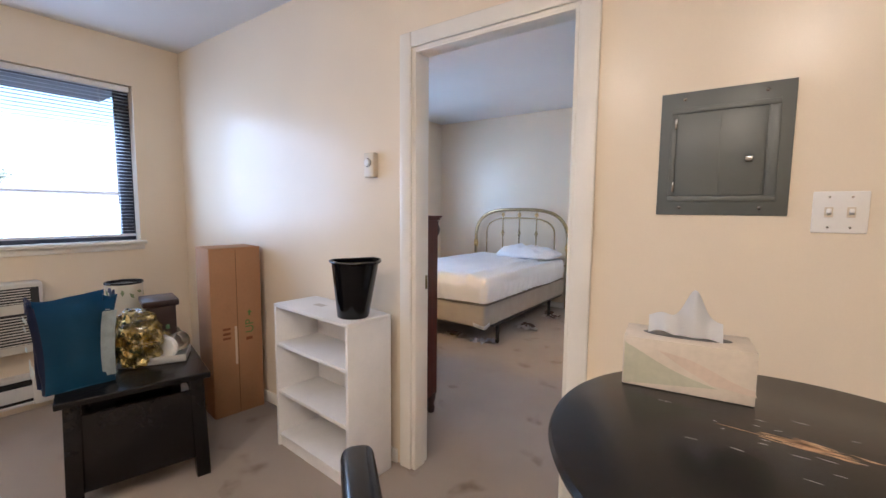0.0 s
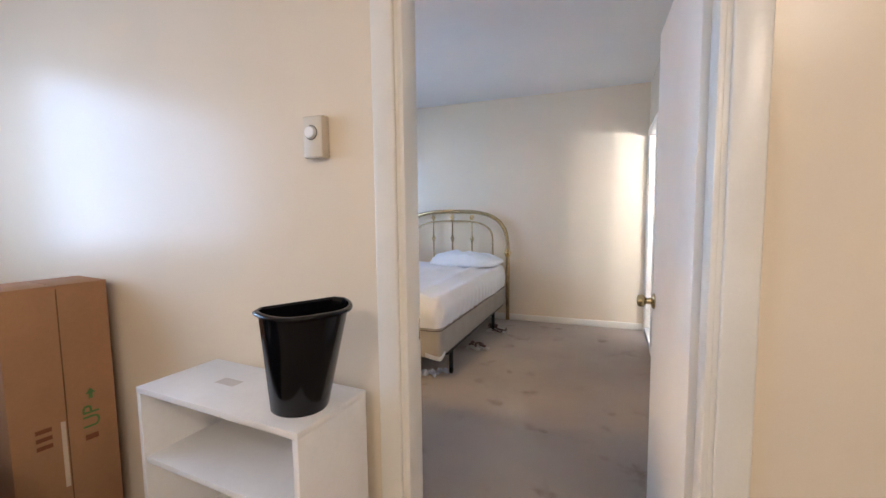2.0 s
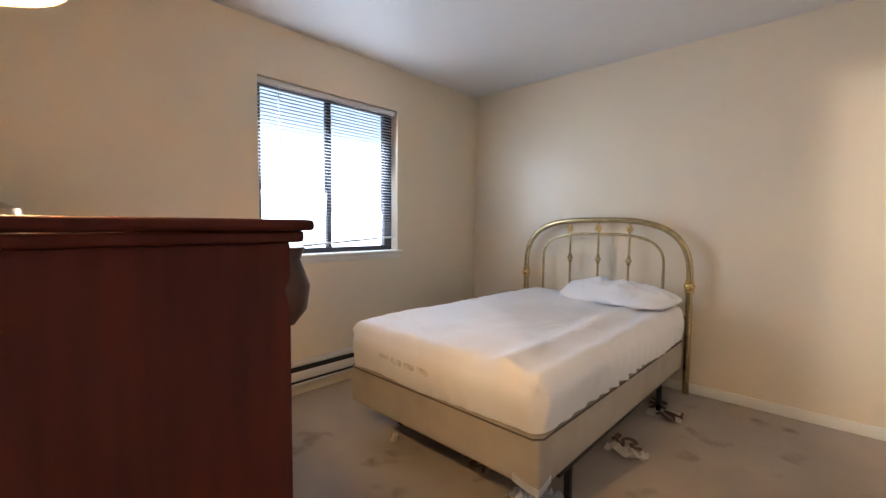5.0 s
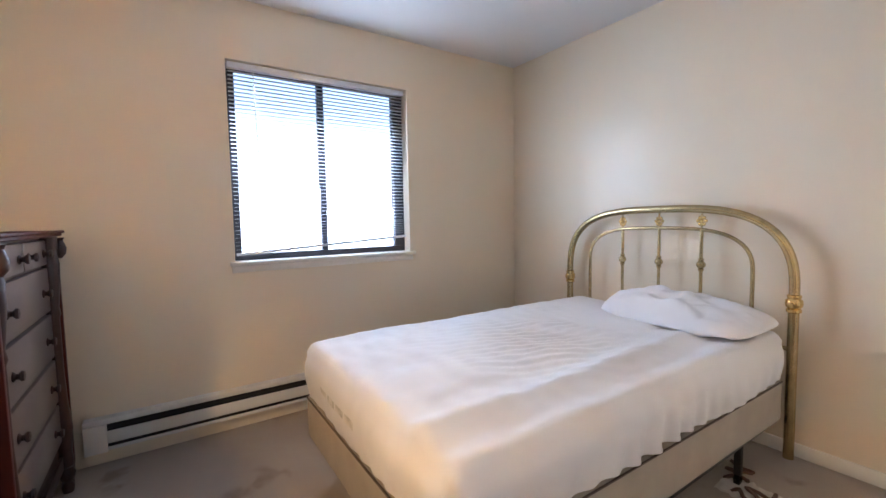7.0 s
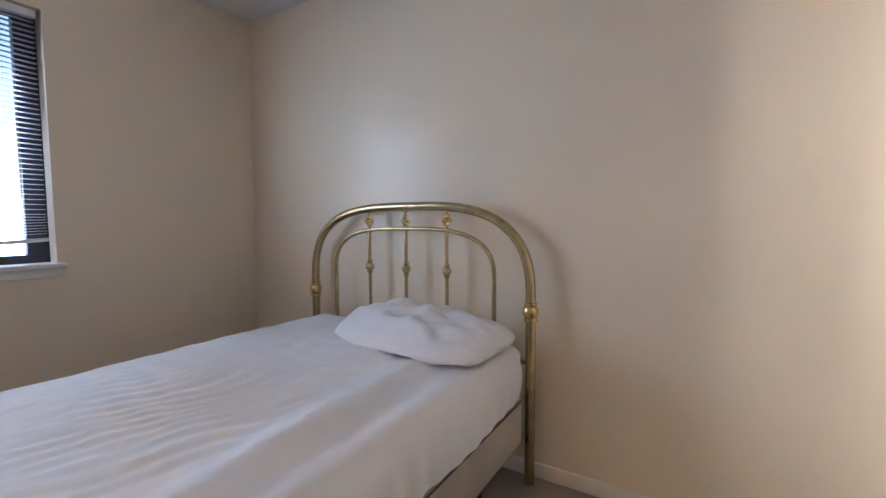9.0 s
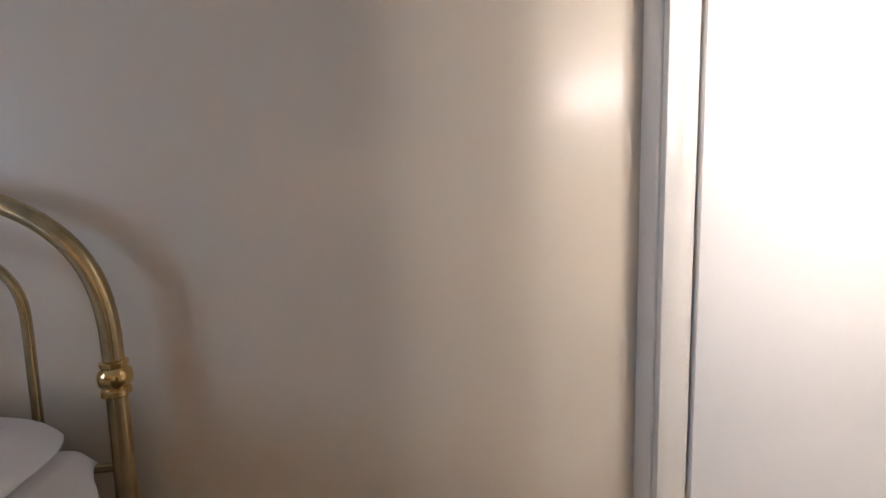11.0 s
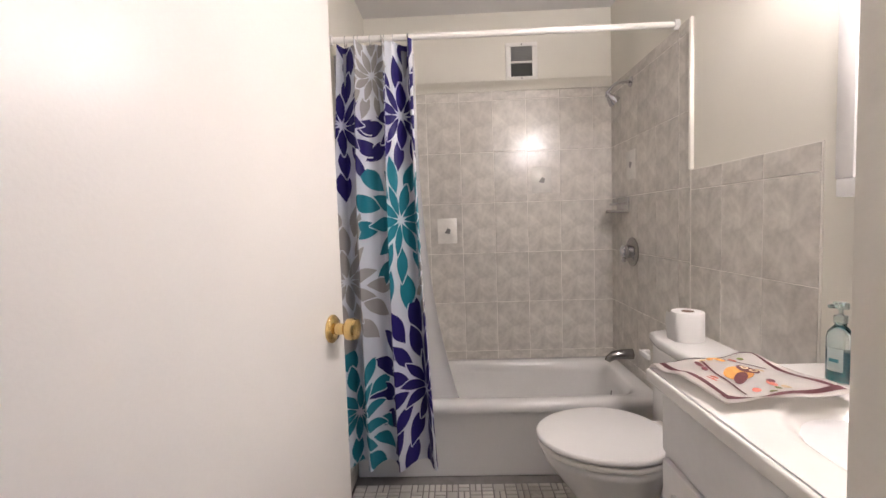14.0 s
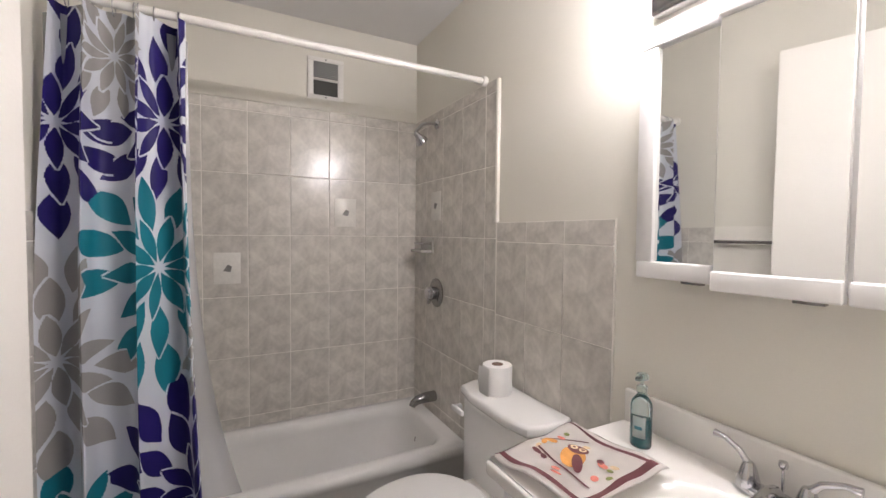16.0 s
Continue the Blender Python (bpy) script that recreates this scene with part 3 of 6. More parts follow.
def shopping_bag():
    root = thing("shopping_bag", (-1.075, -1.155, 0.536), "open blue reusable shopping bag standing on the black table", "bag", "", -3)
    blue = material("blue_woven_polypropylene", (0.012, 0.085, 0.17), 0.45, 0, 0.15, 5, 300, 0.25)
    navy = material("navy_side_print", (0.012, 0.022, 0.075), 0.4, 0, 0.15, 5, 300, 0.2)
    inside = material("pale_bag_lining", (0.45, 0.50, 0.60), 0.6, 0, 0.1, 6, 200, 0.1)
    pale = material("pale_print", (0.55, 0.62, 0.62), 0.6, 0, 0.2, 25, 200, 0.1)
    w, d, h = 0.155, 0.24, 0.40

    def side(x0, y0, x1, y1, out):
        def f(u, v):
            flare = 1 + 0.14 * v - 0.10 * math.sin(math.pi * v) * abs(2 * u - 1)
            crease = 0.014 * math.sin(3.1 * math.pi * u + 2 * v) * v + 0.006 * math.sin(9 * u + 5 * v) + 0.008 * noise.noise(Vector((u * 4, v * 5, x0 * 9)))
            p = Vector(((x0 + (x1 - x0) * u) * flare, (y0 + (y1 - y0) * u) * flare, h * v * (1 - 0.06 * math.sin(math.pi * u)) + 0.012 * math.sin(5 * u) * v))
            return p + Vector(out) * crease
        return f
    k = [(-w / 2, -d / 2), (w / 2, -d / 2), (w / 2, d / 2), (-w / 2, d / 2)]
    outs = ((0, -1, 0), (1, 0, 0), (0, 1, 0), (-1, 0, 0))
    for n, mat in enumerate((navy, blue, blue, blue)):
        (x0, y0), (x1, y1) = k[n], k[(n + 1) % 4]
        part("bag_side", thicken(sheet(side(x0, y0, x1, y1, outs[n]), 14, 12), 0.002), [mat], root)
    part("bag_base", box(-w / 2, w / 2, -d / 2, d / 2, 0, 0.004), blue, root)
    part("lining", box(-w / 2 * 0.97, w / 2 * 0.97, -d / 2 * 0.97, d / 2 * 0.97, 0.33, 0.335), inside, root, "pale lining and contents")
    for y in (-d / 2 * 1.17, d / 2 * 1.17):
        pts = [(-0.04, y, h * 0.98), (-0.035, y * 1.02, h + 0.01), (0.0, y * 1.05, h - 0.05), (0.035, y * 1.02, h + 0.01), (0.04, y, h * 0.98)]
        part("handle", tube(pts, 0.006, 8), navy, root)
    for u, v, s in ((0.30, 0.25, 0.045), (0.66, 0.22, 0.038)):
        bm = prism([(s * math.cos(a) * 0.6, s * math.sin(a)) for a in [2 * math.pi * q / 14 for q in range(14)]], 0, 0.001)
        part("printed_shape", moved(bm, Matrix.Translation(((-0.5 + u) * w, -d / 2 * (1 + 0.16 * v) - 0.020, v * h)) @ TURN_S), pale, root)
    for z, ww in ((0.31, 0.10), (0.27, 0.06), (0.18, 0.05)):
        part("printed_bar", box(-0.055, -0.055 + ww, -d / 2 * 1.15 - 0.016, -d / 2 * 1.15 - 0.0145, z, z + 0.018), pale, root)
    bm = sheet(lambda u, v: (w / 2 * (1.02 + 0.13 * v) + 0.004, d / 2 * (0.62 - 0.25 * v * (1 - v) + 0.40 * u) * (1 + 0.14 * v), 0.03 + 0.30 * v), 6, 6)
    part("printed_leaf", thicken(bm, 0.0012), pale, root)


shopping_bag()


def crumple(bm, amount, scale, seed):
    for v in bm.verts:
        n = noise.noise_vector(v.co * scale + Vector((seed, seed * 2, 0)))
        v.co += n * amount
    return bm


def ball(r, sub=3, bm=None, m=None):
    own = bmesh.new()
    bmesh.ops.create_icosphere(own, subdivisions=sub, radius=r)
    if m is not None:
        moved(own, m)
    return join(bm, own)


def table_clutter():
    clear = glass("clear_plastic", (0.95, 0.96, 0.96), 0.12)
    gold = material("gold_foil", (0.62, 0.50, 0.20), 0.18, 1.0, 0.25, 20, 60, 0.3)
    grey = material("grey_plastic_tray", (0.42, 0.42, 0.40), 0.35)
    white = material("white_lid_plastic", (0.78, 0.78, 0.76), 0.35)
    tray = thing("plastic_tray", (-1.13, -0.82, 0.536), "clear grey plastic tray on the black end table", "tray", "", 60)
    bm = box(-0.14, 0.14, -0.09, 0.09, 0.0, 0.006, 0.003)
    for a, b, c, d in ((-0.145, 0.145, -0.095, -0.089), (-0.145, 0.145, 0.089, 0.095), (-0.145, -0.139, -0.089, 0.089), (0.139, 0.145, -0.089, 0.089)):
        box(a, b, c, d, 0.004, 0.04, 0.002, 2, bm)
    part("tray_body", bm, grey, tray)
    foil = thing("foil_gift_bag", (-1.15, -0.90, 0.543), "crumpled gold foil and clear cellophane wrapping in the tray", "wrapping")
    bm = moved(ball(0.118, 5), Matrix.Diagonal((0.95, 0.9, 1.15, 1)))
    for v in bm.verts:
        n = noise.noise_vector(v.co * 24)
        q = noise.noise_vector(v.co * 70)
        v.co = v.co * (1 + 0.32 * n.x + 0.10 * q.x) + n * 0.012
        v.co.z = max(v.co.z + 0.11, 0)
    part("foil", bm, gold, foil, angle=12)
    bm = moved(ball(0.135, 5), Matrix.Diagonal((1.0, 0.85, 1.15, 1)))
    for v in bm.verts:
        n = noise.noise_vector(v.co * 19 + Vector((4, 1, 2)))
        v.co = v.co * (1 + 0.3 * n.y) + n * 0.012
        v.co.z = max(v.co.z + 0.115, 0.006)
    part("cellophane", bm, clear, foil, angle=12)
    tub = thing("plastic_jar", (-1.12, -0.74, 0.543), "white round plastic jar lying on its side in the tray", "jar", "", 35)
    tub.scale = (1.4, 1.4, 1.4)
    tip = Matrix.Translation((0, 0, 0.043)) @ pose(0, 0, 0, 90, 0, 0)
    part("jar_body", lathe([(0.03, -0.05), (0.036, -0.045), (0.036, 0.03), (0.033, 0.038)], 28, None, tip), clear, tub)
    part("lid", lathe([(0.040, 0.036), (0.042, 0.038), (0.042, 0.054), (0.038, 0.058), (0.03, 0.056)], 28, None, tip), white, tub)
    bottle = thing("small_bottle", (-1.24, -0.72, 0.543), "small clear bottle with green cap in the tray", "bottle")
    part("bottle_body", lathe([(0.022, 0), (0.024, 0.01), (0.024, 0.09), (0.01, 0.11), (0.01, 0.12)], 20), clear, bottle)
    part("cap", lathe([(0.013, 0.118), (0.013, 0.14), (0.011, 0.142)], 16), material("green_cap", (0.15, 0.30, 0.14), 0.4), bottle)
    pail = thing("tin_pail", (-1.585, -0.805, 0.536), "cream tin pail with leaf print and dark rim", "pail")
    pail.scale = (0.82, 0.82, 1.0)
    part("pail_body", lathe([(0.085, 0), (0.088, 0.004), (0.112, 0.36), (0.110, 0.36), (0.086, 0.008), (0.0, 0.008)], 36), material("cream_tin", (0.62, 0.60, 0.52), 0.4), pail)
    part("rim", lathe([(0.112, 0.354), (0.116, 0.357), (0.116, 0.363), (0.112, 0.366), (0.109, 0.362), (0.109, 0.356)], 36), BLACK_PLASTIC, pail, "dark rim")
    leafm = material("leaf_print", (0.20, 0.26, 0.14), 0.6)
    for k in range(7):
        a = -1.9 + 0.5 * k
        r = 0.1085
        bm = prism([(0, -0.022), (0.011, 0), (0, 0.022), (-0.011, 0)], 0, 0.0008)
        m = Matrix.Translation((r * math.cos(a), r * math.sin(a), 0.29 + 0.02 * (k % 2))) @ pose(0, 0, 0, 90, 0, math.degrees(a) + 90) @ pose(0, 0, 0, 0, 0, 40 * (k % 3))
        part("printed_leaf", moved(bm, m), leafm, pail)
    crate = thing("wooden_box", (-1.33, -0.725, 0.536), "small dark wooden box with flared top beside the pail", "box", "", -14)
    dk = material("dark_stained_box", (0.03, 0.014, 0.012), 0.4)
    part("box_body", box(-0.095, 0.095, -0.07, 0.07, 0, 0.255, 0.004), dk, crate)
    part("rim", box(-0.11, 0.11, -0.085, 0.085, 0.255, 0.29, 0.006), dk, crate)


table_clutter()


def round_table():
    cx, cy, h = 1.446, -0.822, 0.94
    root = thing("round_table", (cx, cy, 0), "scratched black round counter-height table with moulded edge", "table")
    prof = [(0.0, h - 0.042), (0.368, h - 0.042), (0.390, h - 0.038), (0.395, h - 0.029), (0.404, h - 0.025), (0.408, h - 0.014), (0.403, h - 0.004), (0.394, h), (0.0, h)]
    part("tabletop", lathe(prof, 96), BLACK_LACQUER, root)
    part("apron", lathe([(0.27, h - 0.12), (0.29, h - 0.12), (0.29, h - 0.042), (0.27, h - 0.042)], 48), BLACK_LACQUER, root)
    for sx in (-1, 1):
        for sy in (-1, 1):
            x, y = sx * 0.19, sy * 0.19
            bm = box(x - 0.027, x + 0.027, y - 0.027, y + 0.027, 0, h - 0.045, 0.004)
            for v in bm.verts:
                if v.co.z < 0.1:
                    v.co.x += sx * 0.05
                    v.co.y += sy * 0.05
            part("leg", bm, BLACK_LACQUER, root)
    bare = material("bare_scratched_wood", (0.55, 0.36, 0.20), 0.7, 0, 0.3, 60, 200, 0.2)
    pale = material("pale_scratch", (0.45, 0.42, 0.38), 0.6)
    rnd = random.Random(4)
    ux = Vector((1, -0.02, 0))
    for k in range(70):
        main = k < 44
        c = Vector((-0.005, 0.045, 0)) + ux * rnd.gauss(0, 0.040 if main else 0.12) + Vector((0.02, 1, 0)) * rnd.gauss(0, 0.010 if main else 0.055)
        ln, wd = (rnd.uniform(0.02, 0.07), rnd.uniform(0.0015, 0.0035)) if main else (rnd.uniform(0.005, 0.03), rnd.uniform(0.0008, 0.0018))
        bm = prism([(-ln / 2, 0), (0, -wd / 2), (ln / 2, 0), (0, wd / 2)], h + 0.0001, h + 0.0005)
        moved(bm, Matrix.Translation(c) @ pose(0, 0, 0, 0, 0, -2 + rnd.gauss(0, 5)))
        part("scratch", bm, bare if main else pale, root)
    return root


round_table()


def tissue_box():
    root = thing("tissue_box", (1.246, -0.606, 0.9405), "pale patterned tissue box with a tissue pulled up", "tissue box", "", 7)
    card = material("pale_printed_card", (0.62, 0.55, 0.46), 0.5, 0, 0.14, 9, 80, 0.02)
    band = material("soft_green_print", (0.47, 0.46, 0.35), 0.5, 0, 0.15, 9, 80, 0.02)
    rose = material("soft_pink_print", (0.60, 0.49, 0.40), 0.5, 0, 0.15, 9, 80, 0.02)
    # near-black oval paints the shade of the slot; the carton stays closed
    dark = material("painted_slot_shade", (0.03, 0.03, 0.03), 0.3)
    tissue = material("white_tissue", (0.86, 0.86, 0.86), 0.9, 0, 0.02, 20, 300, 0.2)
    w, d, h = 0.25, 0.125, 0.112
    part("carton", box(-w / 2, w / 2, -d / 2, d / 2, 0, h, 0.002), card, root)
    n = 24
    curve = [(-w / 2 + 0.003, h - 0.012)] + [(-w / 2 + 0.003 + 0.19 * k / n, h - 0.015 - 0.075 * (k / n) ** 1.5 - 0.02 * math.sin(math.pi * k / n)) for k in range(1, n)] + [(-w / 2 + 0.003, 0.004)]
    part("printed_band", moved(prism(curve[::-1], 0, 0.0006), Matrix.Translation((0, -d / 2, 0)) @ TURN_S), band, root)
    curve = [(-0.06 + 0.19 * k / n, h - 0.02 - 0.05 * (k / n) ** 0.7 + 0.01 * math.sin(5 * k / n)) for k in range(n)] + [(0.128, 0.02), (0.05, 0.03), (-0.0, 0.055)]
    part("printed_band", moved(prism(curve[::-1], 0, 0.0004), Matrix.Translation((0, -d / 2, 0)) @ TURN_S), rose, root)
    oval = [(0.088 * math.cos(2 * math.pi * k / 28), 0.026 * math.sin(2 * math.pi * k / 28)) for k in range(28)]
    part("slot", prism(oval, h, h + 0.0006), dark, root)

    def fold(u, v):
        s = u - 0.5
        top = 0.108 * (1 - abs(2 * v - 1)) ** 0.7 * (0.35 + 0.65 * math.exp(-((u - 0.62) / 0.16) ** 2)) + 0.012 * math.exp(-((u - 0.2) / 0.15) ** 2)
        return (s * 0.145 - 0.005, 0.028 * (v - 0.5) * (1 + 0.6 * math.sin(7 * u)) + 0.006 * math.sin(17 * u), h + 0.001 + top)
    part("tissue", thicken(sheet(fold, 26, 10), 0.0008), tissue, root)


tissue_box()


def counter_chair():
    root = thing("counter_chair", (1.195, -1.285, 0), "glossy black wooden counter chair tucked to the table", "chair", "", -39)
    for x in (-0.17, 0.17):
        part("front_leg", box(x - 0.017, x + 0.017, 0.15, 0.184, 0, 0.60, 0.004), BLACK_LACQUER, root)
        part("back_post", tube([(x, -0.16, 0.0), (x, -0.17, 0.45), (x, -0.175, 0.62), (x, -0.19, 0.992)], [0.017, 0.019, 0.019, 0.016], 10), BLACK_LACQUER, root)
        part("stretcher", box(x - 0.01, x + 0.01, -0.15, 0.15, 0.22, 0.245, 0.003), BLACK_LACQUER, root)
    part("seat", box(-0.20, 0.20, -0.17, 0.20, 0.60, 0.64, 0.014, 3), BLACK_LACQUER, root)
    part("top_rail", box(-0.19, 0.19, -0.212, -0.168, 0.968, 1.022, 0.014, 3), BLACK_LACQUER, root)
    part("back_slat", box(-0.16, 0.16, -0.192, -0.176, 0.76, 0.80, 0.005), BLACK_LACQUER, root)
    part("foot_rail", box(-0.16, 0.16, 0.155, 0.18, 0.18, 0.21, 0.004), BLACK_LACQUER, root)


counter_chair()


def electric_panel():
    root = thing("breaker_panel", (1.267, -0.11, 1.52), "grey steel electrical breaker panel on the wall", "breaker panel")
    steel = PANEL_GREY
    part("trim_plate", box(-0.172, 0.172, -0.006, 0, -0.195, 0.195, 0.002), steel, root)
    bm = bmesh.new()
    for x0, x1, z0, z1 in ((-0.140, 0.140, -0.152, -0.135), (-0.140, 0.140, 0.128, 0.145), (-0.140, -0.124, -0.135, 0.128), (0.112, 0.140, -0.135, 0.128)):
        box(x0, x1, -0.011, -0.0055, z0, z1, 0.002, 2, bm)
    part("raised_rim", bm, steel, root)
    door = part("panel_door", box(-0.122, 0.108, -0.013, -0.006, -0.133, 0.126, 0.0015), steel, root)
    part("latch", box(0.062, 0.082, -0.017, -0.012, -0.035, -0.017, 0.002), NICKEL, door, "small metal latch")
    part("door_ridge", box(-0.006, -0.003, -0.0145, -0.0125, -0.125, 0.118), steel, door)
    for z in (-0.105, 0.095):
        part("hinge", box(-0.129, -0.122, -0.0145, -0.006, z - 0.016, z + 0.016, 0.001), NICKEL, root)
    for x, z in ((-0.105, -0.172), (0.105, -0.172), (-0.105, 0.172), (0.105, 0.172)):
        bm = lathe([(0.0055, 0), (0.0055, 0.001), (0.003, 0.0022), (0, 0.0023)], 12, None, Matrix.Translation((x, -0.006, z)) @ TURN_S)
        part("screw", bm, NICKEL, root)


electric_panel()


def switch_plate(at, rz, gangs, label):
    root = thing("light_switch", at, label, "light switch", "light switches", rz)
    w = 0.07 + 0.046 * (gangs - 1)
    part("plate", box(-w / 2, w / 2, -0.006, 0, -0.0575, 0.0575, 0.003, 3), WHITE_PLASTIC, root)
    for k in range(gangs):
        x = (k - (gangs - 1) / 2) * 0.046
        part("toggle", moved(box(x - 0.005, x + 0.005, -0.018, -0.003, -0.007, 0.007, 0.002), pose(0, 0, 0, -12, 0, 0)), WHITE_PLASTIC, root)
        part("collar", box(x - 0.009, x + 0.009, -0.0075, -0.005, -0.014, 0.014, 0.001), BEIGE_PLASTIC, root)
        for z in (-0.042, 0.042):
            part("screw", lathe([(0.003, 0), (0.003, 0.001), (0, 0.0015)], 10, None, Matrix.Translation((x, -0.006, z)) @ TURN_S), NICKEL, root)


switch_plate((1.550, -0.11, 1.337), 0, 2, "white double light switch plate on the cream wall")
switch_plate((RW, 2.82, 1.362), -90, 1, "white single light switch by the bathroom door")


def thermostat():
    root = thing("thermostat", (-0.240, -0.11, 1.559), "beige box thermostat with round dial on the wall", "thermostat")
    part("cover", box(-0.036, 0.036, -0.032, 0, -0.062, 0.062, 0.004, 2), BEIGE_PLASTIC, root)
    part("face", box(-0.033, 0.033, -0.0335, -0.0315, -0.058, 0.058, 0.001), material("pale_thermostat_face", (0.70, 0.64, 0.52), 0.4), root)
    part("dial", lathe([(0.019, 0), (0.019, 0.006), (0.016, 0.011), (0.0, 0.012)], 28, None, Matrix.Translation((-0.004, -0.0335, 0.012)) @ TURN_S), WHITE_PLASTIC, root)
    part("dial_ring", lathe([(0.022, 0), (0.022, 0.002), (0.0, 0.002)], 28, None, Matrix.Translation((-0.004, -0.0332, 0.012)) @ TURN_S), NICKEL, root)


thermostat()


def wall_heater(at, length, h, name, label, group):
    """Electric baseboard heater along +y, against a wall that faces +x."""
    root = thing(name, at, label, "heater", group)
    enamel = material("white_heater_enamel", (0.70, 0.69, 0.66), 0.35, 0, 0.04, 5, 120, 0.05)
    slot = material("black_slot_fill", (0.008, 0.008, 0.009), 0.6)
    part("back_plate", box(0, 0.008, 0, length, 0, h, 0.002), enamel, root)
    part("top_hood", box(0.008, 0.062, 0, length, h - 0.030, h, 0.004), enamel, root)
    part("front_panel", box(0.052, 0.064, 0.10, length - 0.10, 0.045, h - 0.070, 0.003), enamel, root)
    # plain near-black block put in to darken the slot; no fins are drawn
    part("dark_slot_fill", box(0.010, 0.048, 0.02, length - 0.02, 0.020, h - 0.031), slot, root)
    for a, b in ((0, 0.10), (length - 0.10, length)):
        part("end_cap", box(0.0085, 0.066, a, b, 0.0, h - 0.0305, 0.003), enamel, root)
    part("bottom_lip", box(0.0085, 0.060, 0.10, length - 0.10, 0.006, 0.022, 0.002), enamel, root)


wall_heater((BW, 0.70, 0.083), 2.45, 0.182, "baseboard_heater", "white electric baseboard heater under the bedroom window", "")
wall_heater((LW, -2.3, 0.05), 1.30, 0.20, "baseboard_heater", "white baseboard heater low on the living room wall", "")


def wall_air_conditioner():
    root = thing("wall_air_conditioner", (LW, -1.55, 0.42), "cream wall air conditioner with horizontal louvres", "air conditioner")
    shell = material("cream_ac_plastic", (0.66, 0.63, 0.56), 0.4, 0, 0.04, 6, 120, 0.05)
    dark = material("dark_grille_shade", (0.03, 0.03, 0.03), 0.7)
    part("casing", box(0, 0.14, -0.52, 0.52, 0, 0.44, 0.01, 3), shell, root)
    # dark sheets on the solid casing paint the shade between the louvres
    part("grille_shade", box(0.138, 0.1415, -0.46, 0.46, 0.05, 0.25), dark, root)
    part("grille_shade", box(0.138, 0.1415, -0.46, 0.50, 0.31, 0.41), dark, root)
    first = None
    for k in range(17):
        z = (0.056 + 0.0175 * k) if k < 11 else (0.318 + 0.016 * (k - 11))
        if first is None:
            first = part("louvre", moved(box(-0.004, 0.006, -0.46, 0.46, -0.003, 0.003, 0.001), Matrix.Identity(4)), shell, root)
            first.location = (0.143, 0, z)
        else:
            ob = new("louvre", first.data)
            ob.parent, ob.location = root, (0.143, 0, z)


wall_air_conditioner()


def unseen_ceiling_lamp(at):
    root = thing("unseen_ceiling_lamp", at, "unseen round glass ceiling lamp added for warm light", "ceiling lamp")
    part("lamp_base", lathe([(0.09, 0), (0.09, -0.02), (0.075, -0.03)][::-1], 32), TRIM, root)
    part("glass_bowl", lathe([(0.0, -0.10), (0.05, -0.095), (0.10, -0.07), (0.12, -0.035), (0.115, -0.028)], 32), glow("warm_lamp_glass", (1.0, 0.79, 0.55), LAMP_LIVING), root)


# two unseen lamps, added behind the first view to warm the living room
unseen_ceiling_lamp((0.3, -2.9, LC))
unseen_ceiling_lamp((1.6, -2.3, LC))


